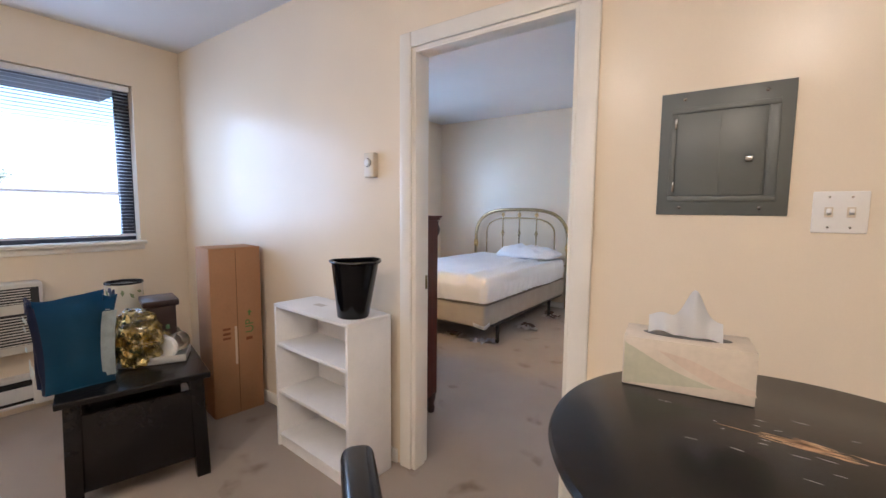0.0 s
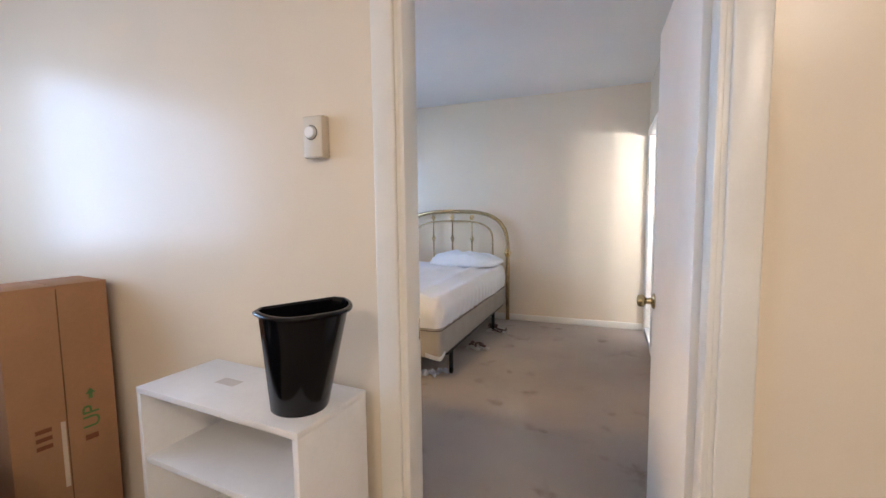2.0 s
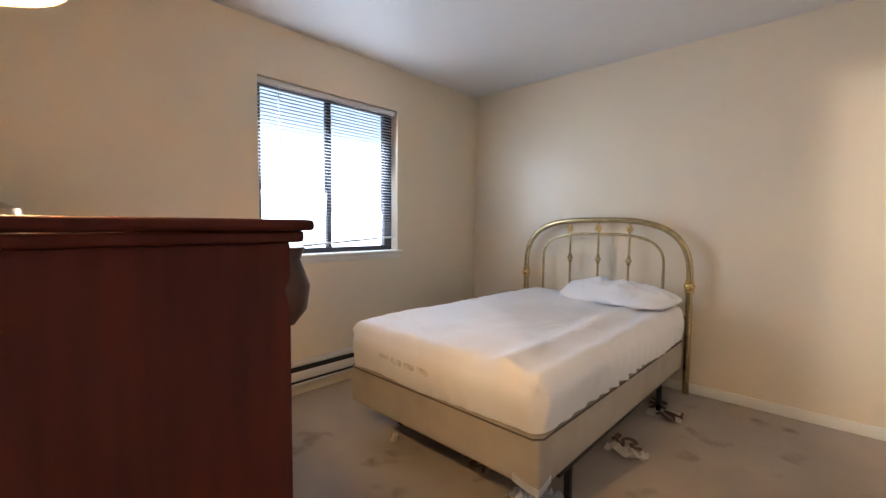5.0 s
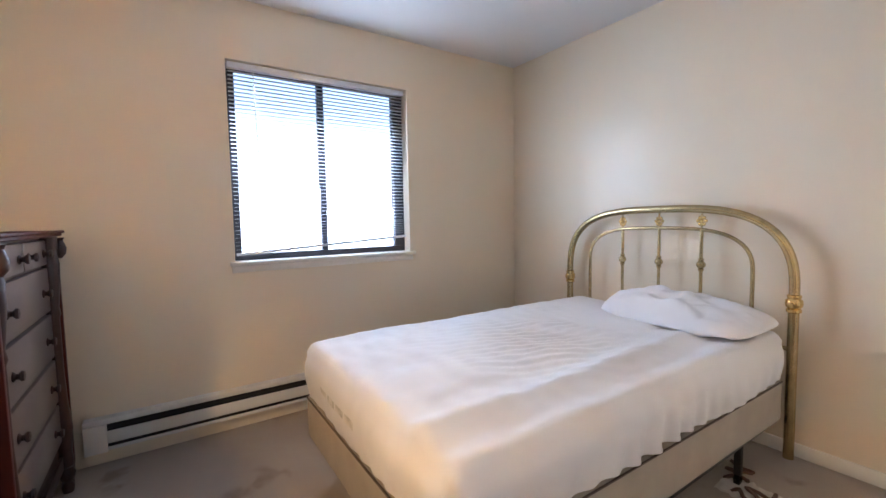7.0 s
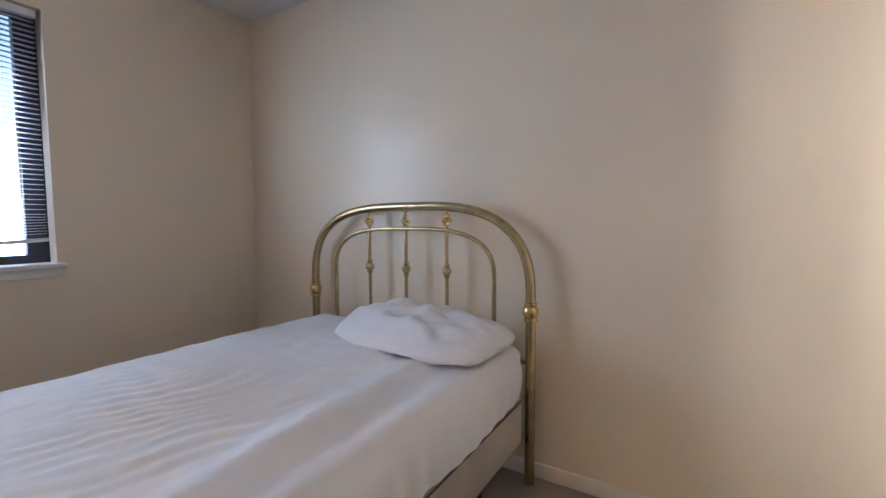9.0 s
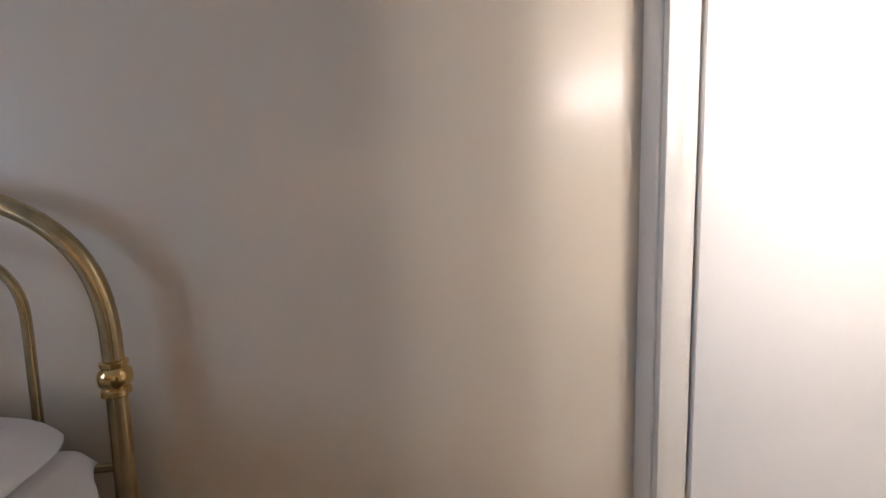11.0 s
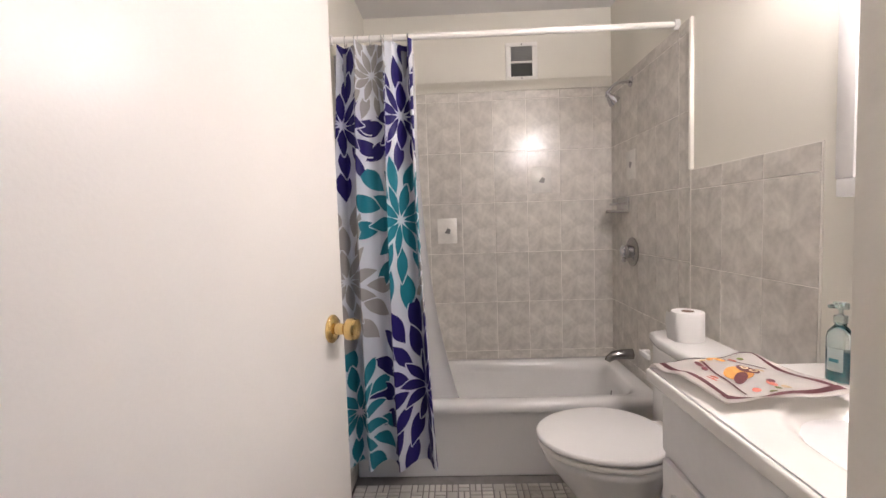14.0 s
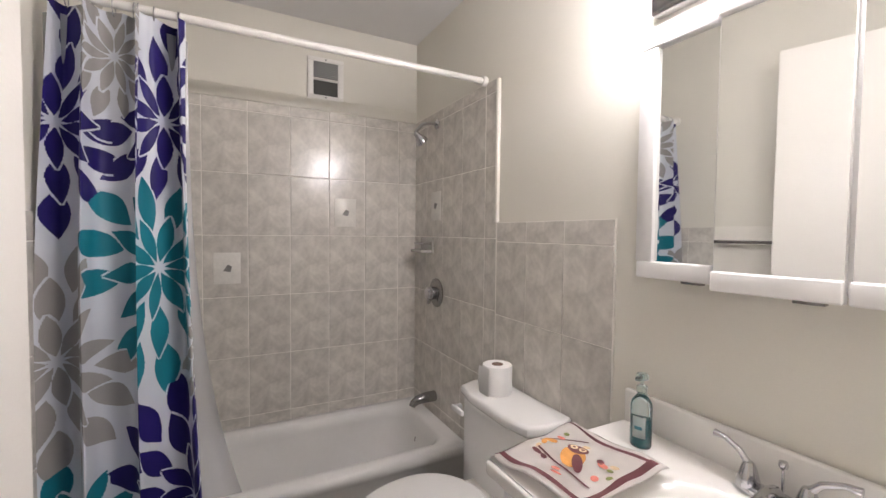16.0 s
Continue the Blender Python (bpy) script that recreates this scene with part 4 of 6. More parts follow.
# ---- bedroom things ----
def bed():
    frame_ob = thing("brass_bed", (0, 0, 0), "brass bed with arched headboard on a steel frame with casters", "bed")
    yl, xl, xr = 3.775, -1.945, -0.529
    xc, hw = (xl + xr) / 2, (xr - xl) / 2
    arch_z, top = 0.88, 1.345
    pts = [(xl, yl, 0.02), (xl, yl, arch_z)]
    n = 40
    for k in range(n + 1):
        a = math.pi * k / n
        c, s = math.cos(a), math.sin(a)
        e = 0.62
        pts.append((xc - hw * math.copysign(abs(c) ** e, c), yl, arch_z + (top - arch_z) * s ** (e * 1.15)))
    pts += [(xr, yl, arch_z), (xr, yl, 0.02)]
    part("outer_arch", tube(pts, 0.0235, 16), OLD_BRASS, frame_ob, "tarnished brass tube arch")
    iw, iz, itop = hw - 0.185, 0.98, 1.225
    pts = [(xc - iw, yl, 0.60), (xc - iw, yl, iz)]
    for k in range(n + 1):
        a = math.pi * k / n
        c, s = math.cos(a), math.sin(a)
        pts.append((xc - iw * math.copysign(abs(c) ** 0.6, c), yl, iz + (itop - iz) * s ** 0.75))
    pts += [(xc + iw, yl, iz), (xc + iw, yl, 0.60)]
    part("inner_arch", tube(pts, 0.011, 12), OLD_BRASS, frame_ob)
    for x in (xl, xr):
        bm = lathe([(0.024, -0.05), (0.033, -0.045), (0.033, -0.032), (0.027, -0.026), (0.036, -0.016), (0.038, 0.0), (0.036, 0.016), (0.027, 0.026), (0.031, 0.032), (0.031, 0.042), (0.024, 0.046)], 24)
        part("post_collar", moved(bm, Matrix.Translation((x, yl, 0.842))), BRASS, frame_ob, "bright brass ringed collar")
    for x in (-1.493, -1.236, -0.979):
        bm = lathe([(0.0095, 0.60), (0.0095, 0.966), (0.016, 0.971), (0.016, 0.979), (0.012, 0.983), (0.023, 0.995), (0.0255, 1.006), (0.023, 1.017), (0.012, 1.029), (0.016, 1.033), (0.016, 1.041), (0.0095, 1.046), (0.0095, itop)], 16)
        part("spindle", moved(bm, Matrix.Translation((x, yl, 0))), OLD_BRASS, frame_ob)
        bm = bmesh.new()
        for k in range(6):
            a = 2 * math.pi * k / 6
            ball(0.011, 2, bm, Matrix.Translation((x + 0.022 * math.cos(a), yl, 1.268 + 0.022 * math.sin(a))) @ Matrix.Diagonal((1, 0.6, 1, 1)))
        ball(0.012, 2, bm, Matrix.Translation((x, yl - 0.006, 1.268)))
        part("flower_casting", bm, BRASS, frame_ob)
        part("flower_stem", tube([(x, yl, itop - 0.004), (x, yl, 1.325 - 0.05 * abs(x - xc))], 0.006, 8), OLD_BRASS, frame_ob)
    part("lower_rail", tube([(xl, yl, 0.60), (xr, yl, 0.60)], 0.011, 12), OLD_BRASS, frame_ob)
    steel = material("dark_steel_angle", (0.03, 0.028, 0.026), 0.5, 0.6)
    bx0, bx1, by0, by1 = -1.84, -0.548, 1.655, 3.735
    yaw = Matrix.Translation(((bx0 + bx1) / 2, by1, 0)) @ pose(0, 0, 0, 0, 0, -0.5) @ Matrix.Translation((-(bx0 + bx1) / 2, -by1, 0))
    for x in (bx0 + 0.09, bx1 - 0.05):
        part("side_rail", box(x - 0.018, x + 0.018, by0 + 0.2, 3.77, 0.195, 0.224, 0.003), steel, frame_ob)
        for y in (1.976, 3.35):
            part("frame_leg", box(x - 0.015, x + 0.015, y - 0.015, y + 0.015, 0.05, 0.195, 0.003), steel, frame_ob)
            part("caster", lathe([(0.018, -0.014), (0.026, -0.010), (0.026, 0.010), (0.018, 0.014)], 20, None, Matrix.Translation((x, y, 0.026)) @ TURN_X), BLACK_PLASTIC, frame_ob)
    part("cross_rail", box(bx0 + 0.11, bx1 - 0.07, 2.0, 2.035, 0.195, 0.22, 0.003), steel, frame_ob)

    base = thing("box_spring", (0, 0, 0), "grey-beige fabric box spring on the bed frame", "box spring")
    base.matrix_basis = Matrix.Translation((0, 0, 0.2245)) @ yaw
    bm = box(bx0, bx1, by0, by1, 0, 0.226, 0.028, 4)
    bmesh.ops.subdivide_edges(bm, edges=bm.edges[:], cuts=3, use_grid_fill=True)
    for v in bm.verts:
        v.co += noise.noise_vector(v.co * 3) * 0.004
    part("fabric_body", bm, TICKING, base)
    bm = tube([(bx0 - 0.004, by0 + 0.03, 0.218), (bx0 + 0.03, by0 - 0.004, 0.218), (bx1 - 0.03, by0 - 0.004, 0.218), (bx1 + 0.004, by0 + 0.03, 0.218), (bx1 + 0.004, by1 - 0.03, 0.218)], 0.004, 8)
    part("piping", bm, DARK_PIPING, base)
    plastic = material("torn_white_plastic", (0.70, 0.70, 0.72), 0.3, 0, 0.1, 30, 100, 0.1)
    def corner_guard(u, v):
        along = (u - 0.5) * 0.20
        x = bx1 - 0.02 + (0.024 if u > 0.5 else 0.024 * (u * 2)) + (0 if u > 0.5 else along + 0.0)
        y = by0 - 0.004 + (0 if u < 0.5 else along)
        return (x, y, 0.012 + 0.035 * v - 0.02 * math.sin(math.pi * u))
    part("corner_guard", thicken(sheet(corner_guard, 16, 4), 0.002), plastic, base, "white plastic corner guard")

    mat_ob = thing("mattress", (0, 0, 0), "mattress under a wrinkled white fitted sheet", "mattress")
    mat_ob.matrix_basis = Matrix.Translation((0, 0, 0.451)) @ yaw
    mw, ml, mh, rr = (bx1 - bx0) / 2 - 0.006, (by1 - by0) / 2 - 0.012, 0.264, 0.045
    mx, my = (bx0 + bx1) / 2, (by0 + by1) / 2
    nx, ny = 110, 150
    sides = 12

    def top_point(u, v):
        x, y = mx + (u - 0.5) * 2 * mw, my + (v - 0.5) * 2 * ml
        ex, ey = min(u, 1 - u) * 2 * mw, min(v, 1 - v) * 2 * ml
        drop = 0.0
        for e in (ex, ey):
            if e < rr:
                drop += rr - math.sqrt(max(0, rr * rr - (rr - e) ** 2))
        z = mh - min(drop, rr * 1.3) * 0.85
        p = Vector((x * 2.2, y * 2.2, 0.3))
        z += 0.010 * noise.noise(p) + 0.012 * math.sin(math.pi * u) * math.sin(math.pi * v)
        d = ((x + 1.25) ** 2 + (y - 2.65) ** 2)
        z += 0.0085 * math.exp(-d / 0.16) * math.sin(105 * (x - 0.35 * y) + 9 * noise.noise(Vector((x * 3, y * 3, 1))))
        # long soft folds along one side, and a shallow trough beside them
        g = u + 0.02 * math.sin(2.2 * y) + 0.012 * noise.noise(Vector((x, y * 2, 9)))
        z += 0.017 * math.exp(-((g - 0.83) / 0.035) ** 2) - 0.010 * math.exp(-((g - 0.73) / 0.045) ** 2) - 0.010 * math.exp(-((g - 0.92) / 0.035) ** 2)
        z -= 0.012 * max(0.0, (u - 0.62) / 0.38)
        z += 0.005 * math.exp(-((v - 0.10) / 0.05) ** 2) * math.sin(26 * x + 3 * y)
        z += 0.006 * noise.noise(Vector((x * 7, y * 11, 2.0))) + 0.004 * noise.noise(Vector((x * 16 + y * 6, y * 5, 6.0))) + 0.008 * math.exp(-((u - 0.86) / 0.08) ** 2) * math.sin(14 * x + 7 * y)
        return (x, y, z)
    top = sheet(top_point, nx, ny)

    def side_point(s, v):
        """Down the side at s round the rim; v from the top edge to the hem."""
        s = (s % 1.0) * 4
        k, f = int(s) % 4, s - int(s)
        if k == 0:
            x, y, o = mx - mw + 2 * mw * f, my - ml, Vector((0, -1, 0))
        elif k == 1:
            x, y, o = mx + mw, my - ml + 2 * ml * f, Vector((1, 0, 0))
        elif k == 2:
            x, y, o = mx + mw - 2 * mw * f, my + ml, Vector((0, 1, 0))
        else:
            x, y, o = mx - mw, my + ml - 2 * ml * f, Vector((-1, 0, 0))
        z_top = top_point((x - mx) / (2 * mw) + 0.5, (y - my) / (2 * ml) + 0.5)[2]
        z = z_top * (1 - v) + (-0.004 - 0.026 * noise.noise(Vector((x * 2, y * 2, 7))) + (0.022 * math.exp(-((y - 2.5) / 0.5) ** 2) if k == 1 else 0.0)) * v
        pleat = math.sin(52 * (x + y) + 5.0 * noise.noise(Vector((x * 2, y * 2, v)))) * (0.0045 + (0.012 * math.exp(-((y - 2.45) / 0.42) ** 2) if k == 1 else 0.0)) * v ** 1.2 * (0.35 + abs(noise.noise(Vector((x * 1.3, y * 1.3, 4)))) * 2)
        bulge = 0.010 * min(1, v * 4) + 0.016 * math.sin(math.pi * min(1, v * 1.05)) + 0.012 * v * noise.noise(Vector((x * 2.5, y * 2.5, v * 2)))
        corner = Vector((mx, my, 0)) - Vector((x, y, 0))
        edge = min(f, 1 - f) * (2 * mw if k in (0, 2) else 2 * ml)
        pull = 0.030 * min(1, v * 5) * max(0, 1 - edge / 0.06) ** 2
        p = Vector((x, y, z)) + o * (pleat + bulge) + corner.normalized() * pull
        return p
    skirt = sheet(lambda u, v: side_point(u, v), 640, sides)
    bm = join(top, skirt)
    bmesh.ops.remove_doubles(bm, verts=bm.verts, dist=0.004)
    bmesh.ops.recalc_face_normals(bm, faces=bm.faces[:])
    part("fitted_sheet", bm, SHEET, mat_ob, "wrinkled white cotton sheet", 75)
    grime = material("faded_mattress_label", (0.69, 0.67, 0.65), 0.9, 0, 0.3, 20, 200, 0.2)

    rnd = random.Random(3)
    for k in range(4):
        x0 = bx0 + 0.30 + 0.10 * k
        hgt = rnd.uniform(0.03, 0.06)
        bm = sheet(lambda u, v: side_point((x0 - (mx - mw) + 0.085 * u) / (8 * mw), 0.42 + hgt * 3 * v) + Vector((0, -0.0015, 0)), 5, 5)
        part("faded_label", bm, grime, mat_ob, "faded grey print on the mattress end" if k == 0 else "", 80)

    pil = thing("pillow", (-0.965, 3.50, 0.702), "flattened white pillow lying against the headboard", "pillow", "", -8)

    def pillow(u, v, side):
        a, b = 2 * u - 1, 2 * v - 1
        puff = (max(0, 1 - abs(a) ** 3.4) ** 0.6) * (max(0, 1 - abs(b) ** 2.6) ** 0.62)
        w, d = 0.435 - 0.055 * b ** 4, 0.24 - 0.05 * a ** 4
        x, y = a * w, b * d
        z = side * (0.105 if side > 0 else 0.05) * puff * (1 - 0.25 * a)
        z += side * 0.04 * noise.noise(Vector((x * 8, y * 11, 3))) * puff + 0.012 * abs(noise.noise(Vector((x * 13, y * 17, 5)))) * puff + 0.010 * math.sin(22 * x + 30 * y) * max(0.0, a) * puff
        return (x, y, 0.048 + z + 0.02 * b)
    bm = join(sheet(lambda u, v: pillow(u, v, 1), 88, 52), sheet(lambda u, v: pillow(1 - u, v, -1), 88, 52))
    bmesh.ops.remove_doubles(bm, verts=bm.verts, dist=0.002)
    bmesh.ops.recalc_face_normals(bm, faces=bm.faces[:])
    part("pillowcase", bm, SHEET, pil, angle=80)


DARK_PIPING = material("dark_piping", (0.10, 0.075, 0.06), 0.8)
bed()


def floor_litter():
    brown = material("brown_strap", (0.10, 0.05, 0.03), 0.7)
    pale = material("pale_paper", (0.55, 0.50, 0.44), 0.8)
    film = material("bluish_white_film", (0.55, 0.58, 0.66), 0.25, 0, 0.1, 30, 90, 0.2)

    def crumpled(name, at, size, mat, label, cat, seed):
        root = thing(name, at, label, cat, "clutter under the bed")
        bm = bmesh.new()
        bmesh.ops.create_grid(bm, x_segments=14, y_segments=10, size=0.5)
        for v in bm.verts:
            v.co = Vector((v.co.x * size[0], v.co.y * size[1], 0))
            n = noise.noise_vector(Vector((v.co.x, v.co.y, 0)) * 22 + Vector((seed, 0, 0)))
            v.co += Vector((n.x * 0.02, n.y * 0.02, 0.004 + abs(n.z) * size[2]))
        part("crumpled_piece", thicken(bm, 0.0012), mat, root, "", 25)
        return root
    crumpled("plastic_wrapper", (-0.76, 1.87, 0.0), (0.16, 0.10, 0.09), film, "crumpled white plastic wrapper on the carpet", "wrapper", 3)
    crumpled("plastic_wrapper", (-0.66, 1.97, 0.0), (0.12, 0.10, 0.05), film, "crumpled white plastic wrapper on the carpet", "wrapper", 8)
    crumpled("paper_scrap", (-0.56, 2.63, 0.0), (0.22, 0.10, 0.05), pale, "crumpled pale paper under the bed", "paper", 5)
    crumpled("paper_scrap", (-0.54, 3.30, 0.0), (0.22, 0.16, 0.05), pale, "crumpled pale paper under the bed", "paper", 11)
    crumpled("paper_scrap", (-1.62, 1.80, 0.0), (0.05, 0.05, 0.13), pale, "pale paper strip hanging below the bed", "paper", 21)
    for k, (x, y) in enumerate(((-0.60, 2.72), (-0.50, 3.28), (-0.62, 3.42), (-1.10, 1.95))):
        root = thing("strap", (x, y, 0.0), "brown strap coiled on the carpet under the bed", "strap", "clutter under the bed", 50 * k)
        pts = [(0.16 * (q / 20 - 0.5) + 0.02 * math.sin(q), 0.05 * math.sin(q * 0.6 + k), 0.012 + 0.018 * abs(math.sin(q * 0.45))) for q in range(21)]
        part("strap_band", tube(pts, 0.009, 8), brown, root)


floor_litter()


def chest(name, x0, x1, depth, h, label, off=0.016):
    """A tall chest against the door wall; its front faces +y. x0 < x1."""
    root = thing(name, ((x0 + x1) / 2, off, 0), label, "chest of drawers")
    a, d = (x1 - x0) / 2, depth
    # worn brown fronts; the grey in the colour is the window light's sheen
    worn = material("worn_grey_sheen_veneer", (0.16, 0.115, 0.10), 0.28, 0, 0.18, 5, 60, 0.05)
    body0 = 0.16
    part("side_panel", box(-a + 0.02, -a + 0.042, 0.0, d - 0.004, body0 - 0.04, h - 0.028, 0.002), CHERRY, root)
    part("side_panel", box(a - 0.034, a - 0.012, 0.0, d - 0.004, body0 - 0.04, h - 0.028, 0.002), CHERRY, root)
    part("back_panel", box(-a + 0.042, a - 0.042, 0.002, 0.01, body0, h - 0.028), DARK_WOOD, root)
    bm = box(-a - 0.004, a + 0.004, -0.002, d + 0.022, h - 0.014, h, 0.005, 3)
    box(-a + 0.004, a - 0.004, -0.001, d + 0.012, h - 0.028, h - 0.014, 0.004, 3, bm)
    part("top", bm, CHERRY, root)
    part("carcass", box(-a + 0.042, a - 0.042, 0.01, d - 0.055, body0, h - 0.028), DARK_WOOD, root)
    rows = [0.13, 0.22, 0.22, 0.22, 0.20]
    z = h - 0.04
    for r, rh in enumerate(rows):
        if z - rh < body0 - 0.02:
            break
        cols = ((-a + 0.105, -0.006), (0.006, a - 0.105)) if r == 0 else ((-a + 0.105, a - 0.105),)
        for c0, c1 in cols:
            dr = part("drawer_front", box(c0, c1, d - 0.055, d - 0.033, z - rh + 0.012, z - 0.004, 0.005, 2), worn, root)
            n = (c0 + 0.16 * (c1 - c0), c1 - 0.16 * (c1 - c0))
            for x in n:
                kb = lathe([(0.018, 0), (0.018, 0.003), (0.010, 0.008), (0.010, 0.014), (0.019, 0.022), (0.017, 0.030), (0.0, 0.033)], 16, None, Matrix.Translation((x, d - 0.033, z - rh / 2)) @ TURN_Y)
                part("drawer_knob", kb, DARK_WOOD, dr)
        z -= rh
    for s in (-1, 1):
        x = s * (a - 0.072)
        prof = [(0.022, 0.0), (0.026, 0.03), (0.018, 0.05), (0.030, 0.075), (0.034, 0.10), (0.022, 0.125), (0.030, 0.135), (0.030, 0.17), (0.026, 0.20), (0.030, 0.24), (0.036, 0.32), (0.030, 0.40), (0.026, 0.44),
                (0.021, 0.60), (0.021, h - 0.42), (0.027, h - 0.40), (0.022, h - 0.37), (0.034, h - 0.24), (0.036, h - 0.16), (0.030, h - 0.10), (0.034, h - 0.085), (0.034, h - 0.028)]
        part("turned_column", lathe(prof, 20, None, Matrix.Translation((x, d - 0.03, 0))), DARK_WOOD, root)
        part("back_foot", lathe([(0.02, 0), (0.026, 0.03), (0.018, 0.06), (0.03, 0.10), (0.03, 0.16)], 16, None, Matrix.Translation((x, 0.045, 0))), DARK_WOOD, root)
        part("corbel", lathe([(0.006, 0), (0.022, 0.02), (0.026, 0.05), (0.014, 0.085), (0.02, 0.10)], 16, None, Matrix.Translation((s * (a - 0.032), d + 0.004, h - 0.135))), DARK_WOOD, root)
        part("front_foot", lathe([(0.02, 0), (0.026, 0.03), (0.018, 0.06), (0.03, 0.10), (0.03, 0.135)], 16, None, Matrix.Translation((s * (a - 0.034), d - 0.035, 0))), DARK_WOOD, root)
    part("skirt", box(-a + 0.06, a - 0.06, d - 0.05, d - 0.036, body0 - 0.035, body0 + 0.03, 0.004), DARK_WOOD, root)
    return root


chest("tall_chest", -1.17, -0.234, 0.458, 1.296, "dark cherry wooden chest of drawers with rounded top edge")
chest("chest_of_drawers", -2.53, -1.55, 0.60, 1.288, "worn dark chest of drawers with turned corner columns", 0.085)


def table_lamp():
    root = thing("table_lamp", (-0.68, 0.169, 1.2965), "lit table lamp with brushed metal vase base and pale shade", "lamp")
    base = [(0.085, 0), (0.085, 0.012), (0.070, 0.018), (0.055, 0.026), (0.032, 0.040), (0.024, 0.058), (0.028, 0.064), (0.028, 0.076), (0.022, 0.082), (0.026, 0.13), (0.038, 0.19), (0.048, 0.235), (0.048, 0.262), (0.034, 0.285), (0.026, 0.292), (0.034, 0.305), (0.032, 0.316), (0.012, 0.325), (0.010, 0.36)]
    base = [(r, z * 1.12) for r, z in base]
    part("lamp_base", lathe(base, 36), material("brushed_warm_metal", (0.52, 0.42, 0.28), 0.25, 1.0, 0.1, 20, 200, 0.04), root)
    shade = bpy.data.materials.new("pale_lampshade_fabric")
    shade.use_nodes = True
    nt = shade.node_tree
    nt.nodes.remove(nt.nodes["Principled BSDF"])
    df, tr, mx = nt.nodes.new("ShaderNodeBsdfDiffuse"), nt.nodes.new("ShaderNodeBsdfTranslucent"), nt.nodes.new("ShaderNodeMixShader")
    df.inputs["Color"].default_value, tr.inputs["Color"].default_value = (0.78, 0.66, 0.45, 1), (0.80, 0.62, 0.34, 1)
    mx.inputs["Fac"].default_value = 0.6
    nt.links.new(df.outputs[0], mx.inputs[1])
    nt.links.new(tr.outputs[0], mx.inputs[2])
    nt.links.new(mx.outputs[0], nt.nodes["Material Output"].inputs["Surface"])
    bm = bmesh.new()
    rings = [[bm.verts.new((r * math.cos(2 * math.pi * k / 48), r * math.sin(2 * math.pi * k / 48), z)) for k in range(48)] for r, z in ((0.152, 0.362), (0.100, 0.585))]
    for k in range(48):
        bm.faces.new((rings[0][k], rings[0][(k + 1) % 48], rings[1][(k + 1) % 48], rings[1][k]))
    part("shade", thicken(bm, 0.0015), shade, root, "pale fabric shade glowing yellow")
    part("bulb", lathe([(0.0, 0.40), (0.012, 0.402), (0.028, 0.43), (0.03, 0.45), (0.02, 0.475), (0.0, 0.48)], 20), glow("warm_bulb", (1.0, 0.66, 0.30), LAMP_TABLE), root)
    part("harp", tube([(0, 0.02, 0.39), (0, 0.055, 0.47), (0, 0.03, 0.56), (0, 0, 0.583), (0, -0.03, 0.56), (0, -0.055, 0.47), (0, -0.02, 0.39)], 0.002, 6), NICKEL, root)
    part("finial_ring", tube([(-0.104, 0, 0.583), (0.104, 0, 0.583)], 0.002, 6), NICKEL, root)


table_lamp()


def teal_pompom():
    root = thing("pompom", (-0.75, 0.212, 1.2965), "small fuzzy teal ball hanging on the lamp's pull chain", "ornament")
    teal = material("teal_yarn", (0.006, 0.11, 0.24), 0.95, 0, 0.3, 60, 300, 0.8)
    bm = ball(0.021, 4)
    for v in bm.verts:
        v.co *= 1 + 0.18 * noise.noise(v.co * 130)
        v.co.z += 0.171
    part("yarn_ball", bm, teal, root)
    part("chain", tube([(0, 0, 0.188), (0.01, -0.01, 0.32), (0.06, -0.04, 0.40)], 0.0008, 6), NICKEL, root)


teal_pompom()


# ---- bathroom things ----
TX = 2.67        # front of the tub


